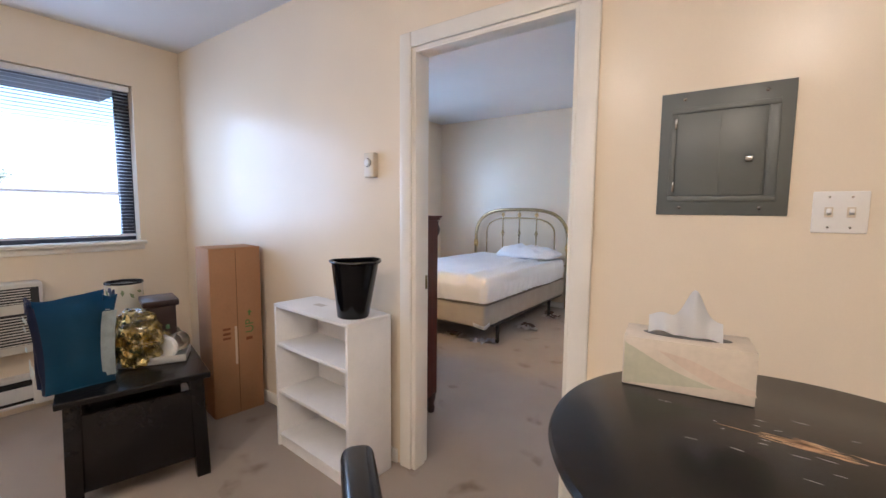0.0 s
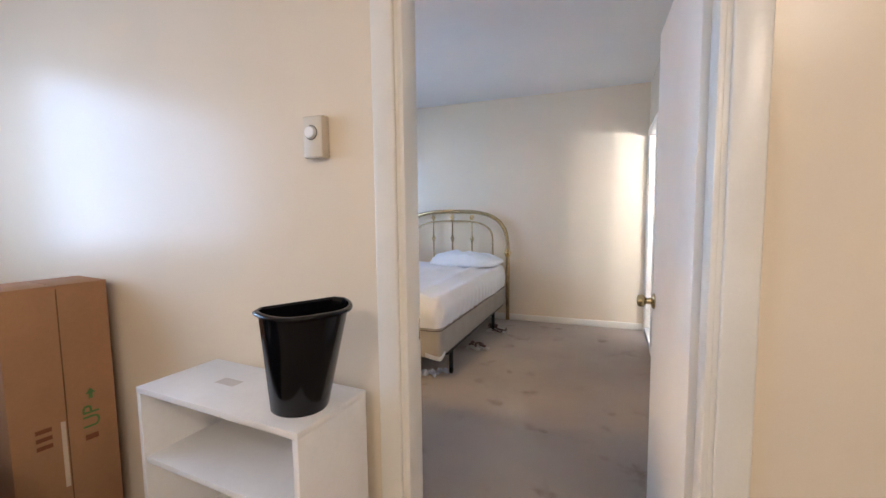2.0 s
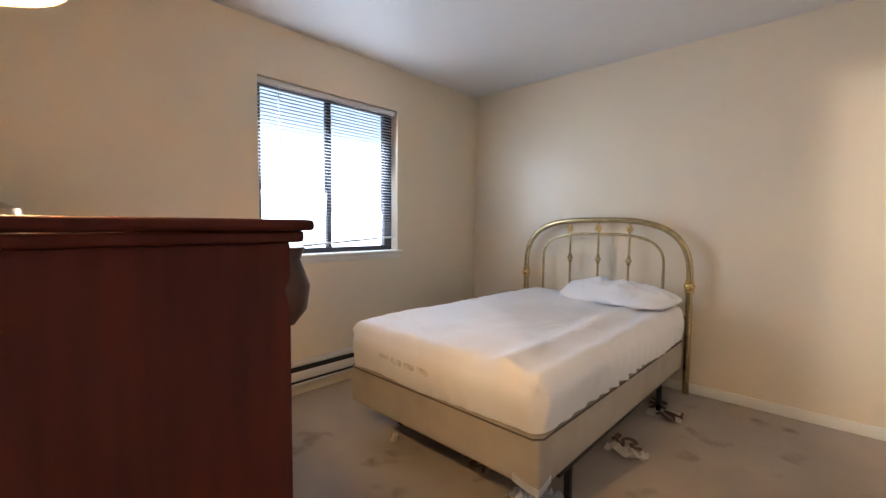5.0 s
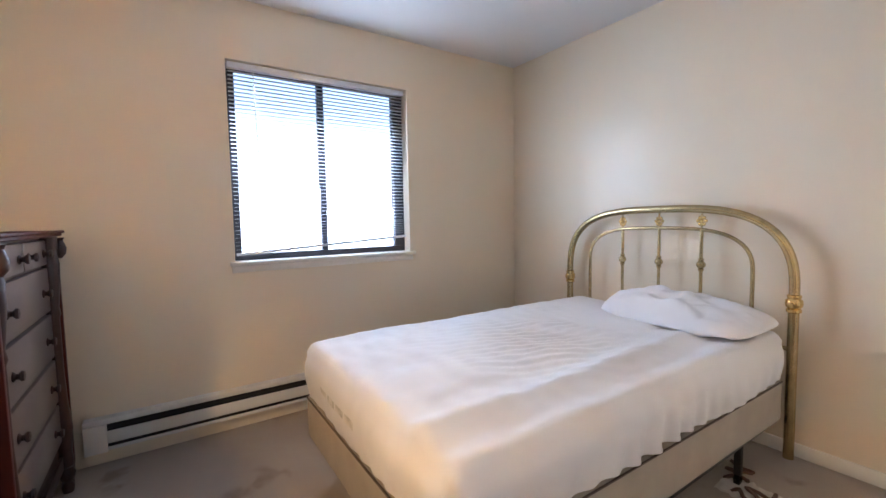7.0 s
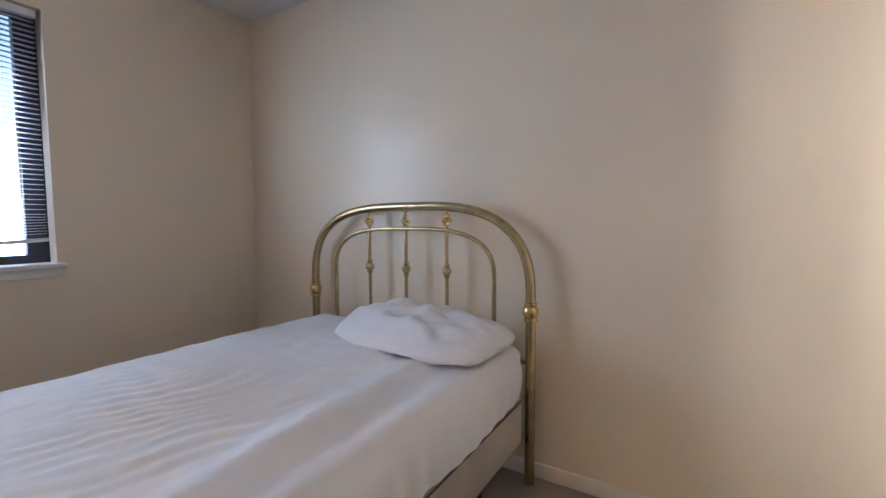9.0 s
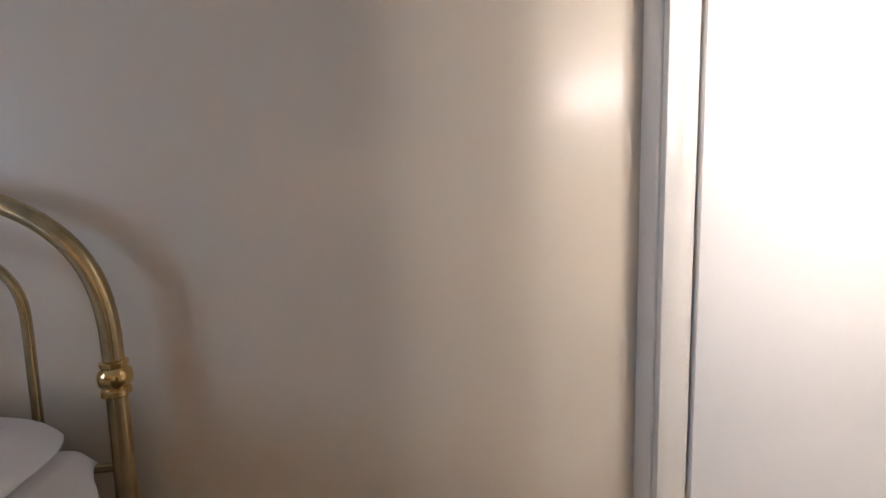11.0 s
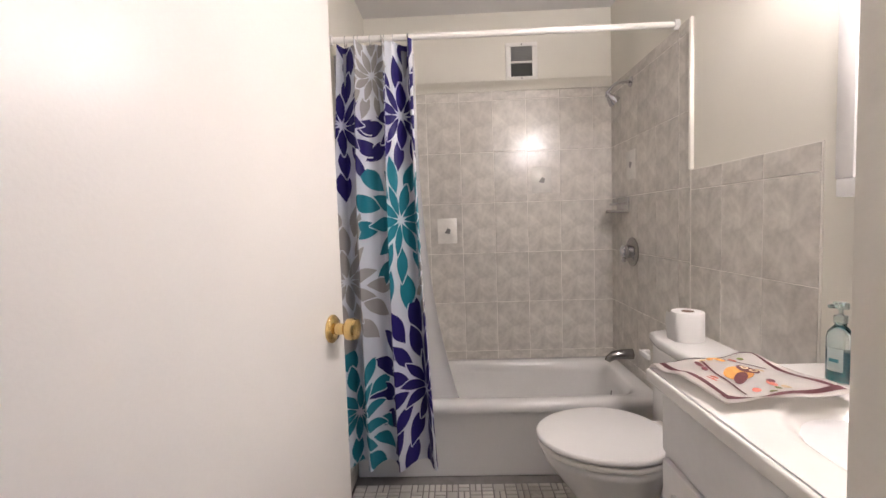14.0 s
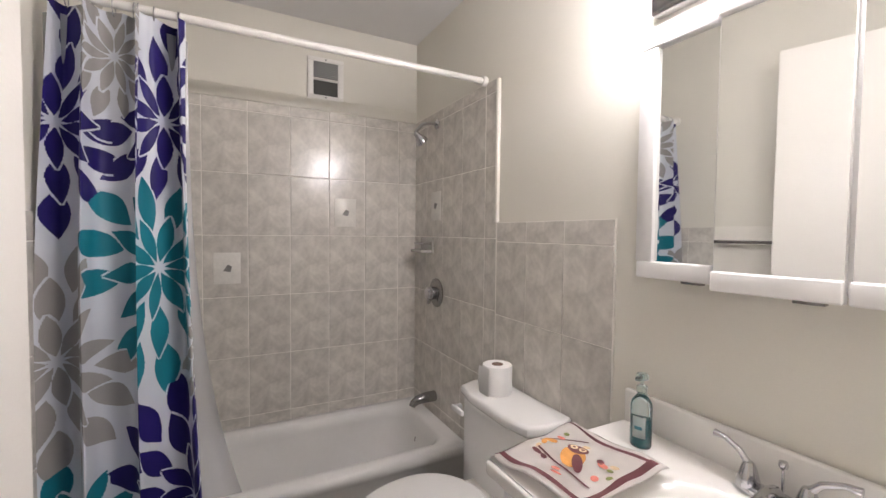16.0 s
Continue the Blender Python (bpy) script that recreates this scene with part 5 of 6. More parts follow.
def bathtub():
    root = thing("bathtub", (0, 0, FB), "white enamelled alcove bathtub with a flat apron", "bathtub")
    x0, x1, y0, y1, h = TX, BE - 0.012, BS + 0.012, NY - 0.012, 0.358
    bm = bmesh.new()

    def ring(ix, iy, z, r, n=8):
        out = []
        for cx, cy, a0 in ((x1 - ix - r, y1 - iy - r, 0), (x0 + ix + r, y1 - iy - r, 90), (x0 + ix + r, y0 + iy + r, 180), (x1 - ix - r, y0 + iy + r, 270)):
            for k in range(n + 1):
                a = radians(a0 + 90 * k / n)
                out.append(bm.verts.new((cx + r * math.cos(a), cy + r * math.sin(a), z)))
        return out
    rings = [ring(0.03, 0.0, 0.0, 0.004), ring(0.024, 0.0, h - 0.07, 0.004), ring(0.006, 0.0, h - 0.05, 0.004), ring(0.0, 0.0, h - 0.03, 0.006), ring(0.001, 0.0, h - 0.012, 0.008), ring(0.012, 0.004, h, 0.01), ring(0.065, 0.07, h + 0.002, 0.09),
             ring(0.078, 0.085, h - 0.010, 0.11), ring(0.085, 0.10, h - 0.06, 0.12), ring(0.10, 0.13, 0.10, 0.13), ring(0.13, 0.18, 0.055, 0.12), ring(0.20, 0.26, 0.045, 0.10)]
    for a, b in zip(rings, rings[1:]):
        for k in range(len(a)):
            bm.faces.new((a[k], a[(k + 1) % len(a)], b[(k + 1) % len(a)], b[k]))
    bm.faces.new(rings[-1])
    bmesh.ops.recalc_face_normals(bm, faces=bm.faces[:])
    part("tub_body", bm, TUB_ENAMEL, root, "", 50)
    bm = lathe([(0.030, 0), (0.030, 0.004), (0.024, 0.008), (0.0, 0.009)], 24)
    box(-0.004, 0.004, -0.02, 0.005, 0.008, 0.020, 0.002, 2, bm)
    part("overflow_plate", moved(bm, Matrix.Translation((3.03, y0 + 0.093, 0.235)) @ pose(0, 0, 0, -78, 0, 0)), NICKEL, root, "metal overflow plate with trip lever")
    part("drain", lathe([(0.03, 0.046), (0.03, 0.049), (0.02, 0.05), (0, 0.048)], 20, None, Matrix.Translation((3.03, y0 + 0.30, 0))), CHROME, root)


bathtub()


def shower_fittings():
    sx = 3.03
    head = thing("shower", (sx, BS + 0.008, 1.93), "chrome shower head on a bent arm", "shower")
    part("flange", lathe([(0.026, 0), (0.026, 0.004), (0.014, 0.012)], 24, None, TURN_Y), CHROME, head)
    part("arm", tube([(0, 0.0, 0), (0, 0.05, 0.0), (0, 0.085, -0.012), (0, 0.125, -0.055)], 0.0085, 12), CHROME, head)
    m = Matrix.Translation((0, 0.125, -0.055)) @ pose(0, 0, 0, 137, 0, 0)
    part("rose", lathe([(0.010, 0), (0.015, 0.008), (0.015, 0.022), (0.022, 0.032), (0.031, 0.055), (0.031, 0.066), (0.026, 0.068), (0.0, 0.067)], 24, None, m), CHROME, head)
    valve = thing("shower_valve", (3.02, BS + 0.008, 1.055), "round chrome shower valve with lever knob", "shower valve")
    part("escutcheon", lathe([(0.075, 0), (0.075, 0.004), (0.066, 0.010), (0.030, 0.014), (0.0, 0.014)], 36, None, TURN_Y), NICKEL, valve)
    part("handle", lathe([(0.030, 0.012), (0.033, 0.02), (0.033, 0.05), (0.026, 0.058), (0, 0.06)], 24, None, TURN_Y), CHROME, valve)
    part("lever", box(-0.007, 0.007, 0.035, 0.055, -0.055, 0.0, 0.003), CHROME, valve)
    spout = thing("tub_spout", (3.03, BS + 0.008, 0.505), "metal tub spout on the tiled wall", "tub spout")
    part("spout_body", tube([(0, 0, 0), (0, 0.05, 0.0), (0, 0.10, -0.006), (0, 0.125, -0.022), (0, 0.130, -0.034)], [0.028, 0.027, 0.024, 0.019, 0.017], 18), NICKEL, spout)
    dish = thing("soap_dish", (3.13, BS + 0.008, 1.29), "grey ceramic soap dish with grab bar in the tile", "soap dish")
    cer = material("grey_ceramic_dish", (0.40, 0.38, 0.35), 0.2, 0, 0.1, 10, 80, 0.02)
    part("dish_plate", box(-0.075, 0.075, 0.0, 0.012, -0.03, 0.055, 0.005), cer, dish)
    part("dish_tray", box(-0.07, 0.07, 0.012, 0.075, -0.028, -0.012, 0.006), cer, dish)
    part("grab_bar", tube([(-0.06, 0.012, 0.02), (-0.06, 0.05, 0.02), (0.06, 0.05, 0.02), (0.06, 0.012, 0.02)], 0.007, 10), CHROME, dish)


shower_fittings()


def toilet():
    root = thing("toilet", (2.248, BS, FB), "white porcelain toilet with closed lid", "toilet")
    # tank
    bm = prism([(-0.20, 0.015), (0.20, 0.015), (0.215, 0.03), (0.215, 0.12), (0.19, 0.175), (0.10, 0.195), (-0.10, 0.195), (-0.19, 0.175), (-0.215, 0.12), (-0.215, 0.03)], 0.33, 0.695, 0.012)
    part("tank", bm, PORCELAIN, root, "", 50)
    bm = prism([(-0.205, 0.010), (0.205, 0.010), (0.225, 0.03), (0.225, 0.125), (0.20, 0.185), (0.10, 0.207), (-0.10, 0.207), (-0.20, 0.185), (-0.225, 0.125), (-0.225, 0.03)], 0.697, 0.737, 0.014)
    part("tank_lid", bm, PORCELAIN, root, "", 50)

    def egg(s, y0, l, n=36):
        out = []
        for k in range(n):
            a = 2 * math.pi * k / n
            x = 0.185 * s * math.cos(a)
            y = y0 + l * s * (math.sin(a) * (1.0 if math.sin(a) > 0 else 0.72))
            out.append((x, y))
        return out
    cy = 0.405
    bm = bmesh.new()
    rings = []
    for s, z, dy in ((0.60, 0.0, -0.04), (0.60, 0.02, -0.04), (0.55, 0.10, -0.04), (0.62, 0.20, -0.03), (0.84, 0.30, -0.01), (0.97, 0.36, 0), (1.0, 0.385, 0), (0.98, 0.392, 0)):
        rings.append([bm.verts.new((x, y + dy, z)) for x, y in egg(s, cy, 0.25)])
    for a, b in zip(rings, rings[1:]):
        for k in range(len(a)):
            bm.faces.new((a[k], a[(k + 1) % len(a)], b[(k + 1) % len(a)], b[k]))
    bm.faces.new(rings[0][::-1])
    bm.faces.new(rings[-1])
    box(-0.11, 0.11, 0.03, 0.26, 0.17, 0.385, 0.02, 3, bm)
    part("bowl", bm, PORCELAIN, root, "", 50)
    part("seat", prism(egg(1.03, cy, 0.25), 0.394, 0.414, 0.007), WHITE_PLASTIC, root, "", 50)
    part("lid", prism(egg(1.05, cy + 0.001, 0.25), 0.418, 0.440, 0.009), PORCELAIN, root, "", 50)
    part("hinge_block", box(-0.09, 0.09, 0.19, 0.235, 0.394, 0.432, 0.008, 3), WHITE_PLASTIC, root)
    bm = tube([(0.19, 0.19, 0.655), (0.19, 0.215, 0.655)], 0.012, 12)
    box(0.125, 0.205, 0.212, 0.226, 0.645, 0.665, 0.005, 2, bm)
    part("flush_lever", bm, PORCELAIN, root, "white flush lever")


toilet()


def paper_roll():
    root = thing("toilet_paper_roll", (2.318, BS + 0.108, FB + 0.7375), "white toilet paper roll standing on the tank lid", "toilet paper")
    paper = material("white_tissue_paper", (0.84, 0.83, 0.81), 0.95, 0, 0.03, 20, 260, 0.3)
    core = material("brown_card_core", (0.16, 0.10, 0.07), 0.9)
    part("paper", lathe([(0.022, 0.0), (0.052, 0.0), (0.054, 0.003), (0.054, 0.101), (0.052, 0.104), (0.022, 0.104)], 36), paper, root)
    part("core", lathe([(0.0, 0.1035), (0.021, 0.1035), (0.021, 0.1048), (0.0, 0.1048)], 24), core, root)
    part("loose_sheet", thicken(sheet(lambda u, v: (-0.03 + 0.062 * u, 0.0555 + 0.004 * math.sin(4 * v) + 0.003 * u, 0.10 - 0.118 * v * (1 - 0.12 * u)), 6, 8), 0.0006), paper, root)


paper_roll()


def vanity():
    root = thing("vanity_cabinet", (1.096, BS + 0.004, FB), "white bathroom vanity cabinet with panelled doors", "cabinet")
    w, d, h = 0.725, 0.43, 0.785
    part("body", box(0, w, 0.0, d, 0.0, h, 0.003), WHITE_LAMINATE, root)
    part("drawer_front", box(0.02, w - 0.02, d, d + 0.016, h - 0.16, h - 0.02, 0.004), WHITE_LAMINATE, root)
    for a, b in ((0.02, w / 2 - 0.004), (w / 2 + 0.004, w - 0.02)):
        dr = part("door", box(a, b, d, d + 0.016, 0.09, h - 0.18, 0.004), WHITE_LAMINATE, root)
        part("door_panel", box(a + 0.055, b - 0.055, d + 0.016, d + 0.022, 0.145, h - 0.235, 0.006), WHITE_LAMINATE, dr)
    top = thing("countertop", (1.094, BS + 0.002, FB + h + 0.0005), "white cultured marble vanity top with basin and backsplash", "countertop")
    tw, td = 0.742, 0.460
    bx, by, ra, rb = 0.34, 0.235, 0.205, 0.135

    def surf(u, v):
        x, y = tw * u, 0.02 + (td - 0.02) * v
        e = math.sqrt(((x - bx) / ra) ** 2 + ((y - by) / rb) ** 2)
        dip = 0.0
        if e < 1.12:
            q = max(0.0, min(1.0, (1.12 - e) / 0.75))
            dip = -0.11 * (q * q * (3 - 2 * q))
        return (x, y, 0.028 + dip)
    bm = sheet(surf, 64, 44)
    part("basin_top", bm, MARBLE, top, "", 60)
    part("front_edge", box(0, tw, td - 0.001, td + 0.012, -0.004, 0.028, 0.006, 3), MARBLE, top)
    part("end_edge", box(tw - 0.001, tw + 0.008, 0.0, td, -0.004, 0.028, 0.005, 3), MARBLE, top)
    part("backsplash", box(0, tw + 0.006, 0.0, 0.020, 0.0, 0.115, 0.006, 3), MARBLE, top)
    part("drain", lathe([(0.02, 0), (0.02, 0.003), (0.0, 0.002)], 18, None, Matrix.Translation((bx, by, -0.081))), CHROME, top)
    faucet = thing("faucet", (1.462, BS + 0.072, FB + h + 0.0295), "chrome two-handle basin faucet with lift rod", "faucet")
    faucet.scale = (0.82, 0.9, 0.92)
    part("base_plate", prism([(0.082 * math.cos(a) * 1.05, 0.026 * math.sin(a)) for a in [2 * math.pi * k / 28 for k in range(28)]], 0, 0.020, 0.006), CHROME, faucet, "", 50)
    part("spout", tube([(0, -0.004, 0.008), (0, 0.012, 0.026), (0, 0.045, 0.034), (0, 0.080, 0.026), (0, 0.086, 0.014)], [0.020, 0.018, 0.014, 0.011, 0.010], 14), CHROME, faucet)
    for s in (-1, 1):
        part("handle_bell", lathe([(0.024, 0.014), (0.024, 0.024), (0.019, 0.042), (0.014, 0.058), (0.010, 0.064), (0, 0.066)], 20, None, Matrix.Translation((s * 0.058, 0, 0))), CHROME, faucet)
        part("lever", tube([(s * 0.058, 0, 0.056), (s * 0.080, -0.002, 0.080), (s * 0.115, -0.004, 0.094), (s * 0.142, -0.006, 0.095)], [0.009, 0.007, 0.006, 0.008], 10), CHROME, faucet)
    part("lift_rod", lathe([(0.003, 0.01), (0.003, 0.066), (0.008, 0.070), (0.010, 0.077), (0.008, 0.084), (0, 0.086)], 14, None, Matrix.Translation((0, -0.024, 0))), CHROME, faucet)
    return FB + h + 0.0285


CZ = vanity()


def soap_bottle():
    root = thing("soap_bottle", (1.724, BS + 0.107, CZ + 0.001), "half-full clear pump bottle of blue-green liquid soap", "soap bottle", "", 20)
    root.scale = (1.0, 1.0, 0.91)
    teal = glass("teal_liquid_soap", (0.03, 0.26, 0.30), 0.05)
    teal.node_tree.nodes["Principled BSDF"].inputs["Transmission Weight"].default_value = 0.55
    clear = glass("clear_bottle_plastic", (0.80, 0.92, 0.92), 0.06)
    white = material("white_label_paper", (0.70, 0.78, 0.76), 0.5)
    sq = Matrix.Diagonal((0.72, 0.60, 0.98, 1))
    part("liquid", lathe([(0.0, 0.003), (0.030, 0.003), (0.033, 0.008), (0.031, 0.06), (0.030, 0.078), (0.0, 0.078)], 28, None, sq), teal, root, "blue-green liquid soap")
    part("bottle", lathe([(0.031, 0.0), (0.034, 0.006), (0.034, 0.108), (0.030, 0.122), (0.020, 0.133), (0.014, 0.139), (0.013, 0.146)], 28, None, sq), clear, root)
    part("label_front", thicken(sheet(lambda u, v: (0.0255 * math.cos(1.0 + 1.2 * u), 0.0213 * math.sin(1.0 + 1.2 * u), 0.028 + 0.055 * v), 10, 4), 0.0006), white, root)
    part("label_bar", box(-0.009, 0.008, 0.0212, 0.0222, 0.05, 0.058), material("label_ink", (0.05, 0.2, 0.25), 0.5), root)
    part("collar", lathe([(0.011, 0.140), (0.012, 0.142), (0.012, 0.158), (0.007, 0.161), (0.004, 0.163), (0.004, 0.178)], 20), clear, root)
    bm = lathe([(0.013, 0.176), (0.014, 0.178), (0.014, 0.188), (0.012, 0.191), (0, 0.192)], 20)
    box(-0.006, 0.006, 0.0, 0.036, 0.180, 0.189, 0.003, 2, bm)
    part("pump_head", bm, clear, root)


soap_bottle()


def hand_towel():
    root = thing("hand_towel", (1.730, BS + 0.318, CZ + 0.002), "white hand towel with brown border and owl print on the counter", "towel", "", 6)
    cloth = material("white_terry_cloth", (0.86, 0.82, 0.78), 0.95, 0, 0.06, 20, 500, 0.6)
    inks = {"brown": material("brown_towel_print", (0.13, 0.045, 0.05), 0.95, 0, 0.2, 30, 500, 0.4), "orange": material("orange_towel_print", (0.62, 0.30, 0.08), 0.95, 0, 0.25, 30, 500, 0.4),
            "green": material("olive_towel_print", (0.20, 0.22, 0.07), 0.95, 0, 0.2, 30, 500, 0.4), "pink": material("coral_towel_print", (0.66, 0.22, 0.17), 0.95, 0, 0.2, 30, 500, 0.4), "cream": material("cream_towel_print", (0.76, 0.60, 0.38), 0.95, 0, 0.2, 30, 500, 0.4)}
    a, b = 0.155, 0.155
    root.scale = (0.88, 0.88, 1.0)

    def lay(x, y, up=0.0):
        """The towel's surface over its flat plan; it droops over the counter's front and end."""
        z = 0.018 + 0.014 * noise.noise(Vector((x * 11, y * 11, 1.7))) + 0.006 * math.sin(30 * x + 14 * y)
        edge = max(0.0, y - 0.150)
        z -= 0.45 * edge + 3.0 * edge * edge
        yy = y - 0.18 * edge
        over = max(0.0, x - 0.122)
        z -= 0.7 * over + 6.0 * over * over
        return Vector((x - 0.3 * over, yy, max(z, -0.07) + up))
    part("cloth", thicken(sheet(lambda u, v: lay((2 * u - 1) * a, (2 * v - 1) * b), 36, 36), 0.006), cloth, root, "", 70)

    def patch(outline, ink, up=0.0022, name="print_patch"):
        bm = bmesh.new()
        c = Vector((sum(p[0] for p in outline) / len(outline), sum(p[1] for p in outline) / len(outline)))
        mid = bm.verts.new(lay(c.x, c.y, up))
        half = [bm.verts.new(lay((x + c.x) / 2, (y + c.y) / 2, up)) for x, y in outline]
        rim = [bm.verts.new(lay(x, y, up)) for x, y in outline]
        n = len(outline)
        for k in range(n):
            q = (k + 1) % n
            bm.faces.new((mid, half[k], half[q]))
            bm.faces.new((half[k], rim[k], rim[q], half[q]))
        bmesh.ops.recalc_face_normals(bm, faces=bm.faces[:])
        part(name, bm, inks[ink], root, "", 70)

    def strip(x0, y0, x1, y1, w, ink, up=0.0018):
        d = Vector((x1 - x0, y1 - y0)).normalized()
        s = Vector((-d.y, d.x)) * w / 2
        bm = sheet(lambda u, v: lay(x0 + (x1 - x0) * u + s.x * (2 * v - 1), y0 + (y1 - y0) * u + s.y * (2 * v - 1), up), 26, 2)
        part("print_band", bm, inks[ink], root, "", 70)

    def oval(x, y, rx, ry, n=16, turn=0.0):
        c, s = math.cos(turn), math.sin(turn)
        return [(x + c * rx * math.cos(2 * math.pi * k / n) - s * ry * math.sin(2 * math.pi * k / n), y + s * rx * math.cos(2 * math.pi * k / n) + c * ry * math.sin(2 * math.pi * k / n)) for k in range(n)]
    for e in (-1, 1):
        strip(e * 0.128, -0.14, e * 0.128, 0.14, 0.022, "brown")
    strip(-0.117, 0.128, 0.117, 0.128, 0.016, "brown")
    strip(-0.117, -0.128, 0.117, -0.128, 0.012, "brown")
    patch(oval(0.0, 0.0, 0.030, 0.042, 20, 0.5), "orange")
    patch(oval(0.012, -0.034, 0.027, 0.020, 18, 0.3), "brown", 0.0026)
    for x, y in ((0.002, -0.040), (0.024, -0.034)):
        patch(oval(x, y, 0.0095, 0.0095), "cream", 0.0032)
        patch(oval(x, y, 0.0045, 0.0045, 10), "brown", 0.0038)
    patch(oval(-0.022, 0.012, 0.013, 0.034, 16, 0.7), "brown", 0.0028)
    strip(-0.09, 0.055, 0.07, 0.048, 0.006, "brown", 0.003)
    strip(0.03, -0.10, 0.09, 0.02, 0.005, "brown")
    rnd = random.Random(9)
    for k in range(17):
        ang, r = rnd.uniform(0, 6.28), rnd.uniform(0.062, 0.105)
        x, y = r * math.cos(ang), r * math.sin(ang)
        patch(oval(x, y, rnd.uniform(0.008, 0.016), rnd.uniform(0.005, 0.010), 12, rnd.uniform(0, 3)), ("pink", "green", "orange", "brown", "cream", "pink")[k % 6])


hand_towel()


def medicine_cabinet():
    root = thing("medicine_cabinet", (0, BS, 0), "white framed three-door mirrored medicine cabinet", "medicine cabinet")
    x1, z0, z1, d = 1.764, 1.259, 1.838, 0.10
    edges = (1.764, 1.578, 1.367, 1.125)
    part("cabinet_body", box(edges[-1], x1 - 0.004, 0.0, d - 0.022, z0 + 0.008, z1 - 0.008, 0.003), WHITE_LAMINATE, root)
    for k, (b, a) in enumerate(zip(edges, edges[1:])):
        y = d - 0.020 + (0.0 if k == 0 else 0.004)
        zz0 = z0 + (0.006 if k == 0 else -0.004)
        swing = Matrix.Translation((a, y, 0)) @ pose(0, 0, 0, 0, 0, 4.1 if k == 1 else 0) @ Matrix.Translation((-a, -y, 0))
        door = part("mirror_door", moved(box(a + 0.006, b - 0.001, y - 0.012, y - 0.001, zz0, z1, 0.002), swing), WHITE_LAMINATE, root)
        part("mirror_pane", moved(box(a + (0.008 if k != 2 else 0.02), b - (0.042 if k == 0 else 0.003), y - 0.001, y + 0.0015, zz0 + 0.04, z1 - 0.035), swing), MIRROR, door, "silvered mirror glass")
        part("bottom_rail", moved(box(a + 0.006, b - 0.001, y - 0.001, y + 0.012, zz0, zz0 + 0.040, 0.004, 3), swing), WHITE_LAMINATE, door)
        part("top_rail", moved(box(a + 0.006, b - 0.001, y - 0.001, y + 0.012, z1 - 0.035, z1, 0.004, 3), swing), WHITE_LAMINATE, door)
        if k == 0:
            part("stile", box(b - 0.043, b, y - 0.001, y + 0.0125, zz0 + 0.0402, z1 - 0.0352, 0.002, 2), WHITE_LAMINATE, door)
        part("finger_clip", moved(box(a + 0.03, a + 0.075, y - 0.012, y + 0.004, zz0 - 0.006, zz0, 0.001), swing), NICKEL, door)


medicine_cabinet()


def vanity_light():
    root = thing("vanity_light", (1.415, BS, 1.965), "chrome bar vanity light with glowing globe bulbs", "wall lamp")
    part("back_bar", box(-0.37, 0.37, 0.0, 0.035, -0.055, 0.055, 0.008, 3), CHROME, root)
    for x in (-0.285, 0.0, 0.285):
        part("arm", tube([(x, 0.03, -0.02), (x, 0.07, -0.035), (x, 0.10, -0.02), (x, 0.106, 0.0)], 0.007, 10), CHROME, root)
        part("socket", lathe([(0.020, 0), (0.026, 0.006), (0.022, 0.03)], 20, None, Matrix.Translation((x, 0.085, 0)) @ TURN_Y), CHROME, root)
        part("globe_bulb", ball(0.036, 3, None, Matrix.Translation((x, 0.145, 0))), glow("white_bulb", (1.0, 0.93, 0.83), LAMP_BATH), root)


vanity_light()


def towel_bar():
    root = thing("towel_bar", (1.95, NY, 1.34), "chrome towel bar on the bathroom wall", "towel bar")
    for x in (-0.22, 0.22):
        part("bracket", box(x - 0.018, x + 0.018, -0.055, 0, -0.018, 0.018, 0.005), NICKEL, root)
    part("bar", tube([(-0.22, -0.045, 0), (0.22, -0.045, 0)], 0.008, 10), NICKEL, root)


towel_bar()


def vent():
    root = thing("vent_grille", (BE, 2.952, 2.16), "white framed ventilation grille high on the wall", "vent")
    dark = material("dark_vent_shade", (0.05, 0.05, 0.045), 0.7)
    louvre = material("grey_louvre_metal", (0.34, 0.34, 0.33), 0.4, 0.2)
    bm = bmesh.new()
    for y0, y1, z0, z1 in ((-0.092, 0.092, -0.107, -0.085), (-0.092, 0.092, 0.085, 0.107), (-0.092, -0.062, -0.085, 0.085), (0.062, 0.092, -0.085, 0.085), (-0.062, 0.062, -0.010, 0.002)):
        box(-0.010, 0, y0, y1, z0, z1, 0.002, 2, bm)
    part("frame", bm, WHITE_PLASTIC, root)
    # plain dark sheet on the uncut wall, in place of the opening's shade
    part("backing", box(-0.003, -0.001, -0.066, 0.066, -0.088, 0.088), dark, root)
    first = None
    for k in range(9):
        if first is None:
            first = part("slat", moved(box(-0.0045, 0.0045, -0.063, 0.063, -0.0015, 0.0015), pose(0, 0, 0, 0, 35, 0)), louvre, root)
            first.location = (-0.006, 0, 0.008)
        else:
            ob = new("slat", first.data)
            ob.parent, ob.location = root, (-0.006, 0, 0.008 + 0.009 * k)
    for z in (-0.096, 0.096):
        part("screw", lathe([(0.004, 0), (0.004, 0.0015), (0, 0.002)], 10, None, Matrix.Translation((-0.010, 0, z)) @ pose(0, 0, 0, 0, -90, 0)), NICKEL, root)


vent()

# ledge where the plaster steps back above the tub wall
board("trim_tub_wall", BE - 0.012, BE, BS, NY, 1.995, 2.055, BATH_PAINT, 0.004)


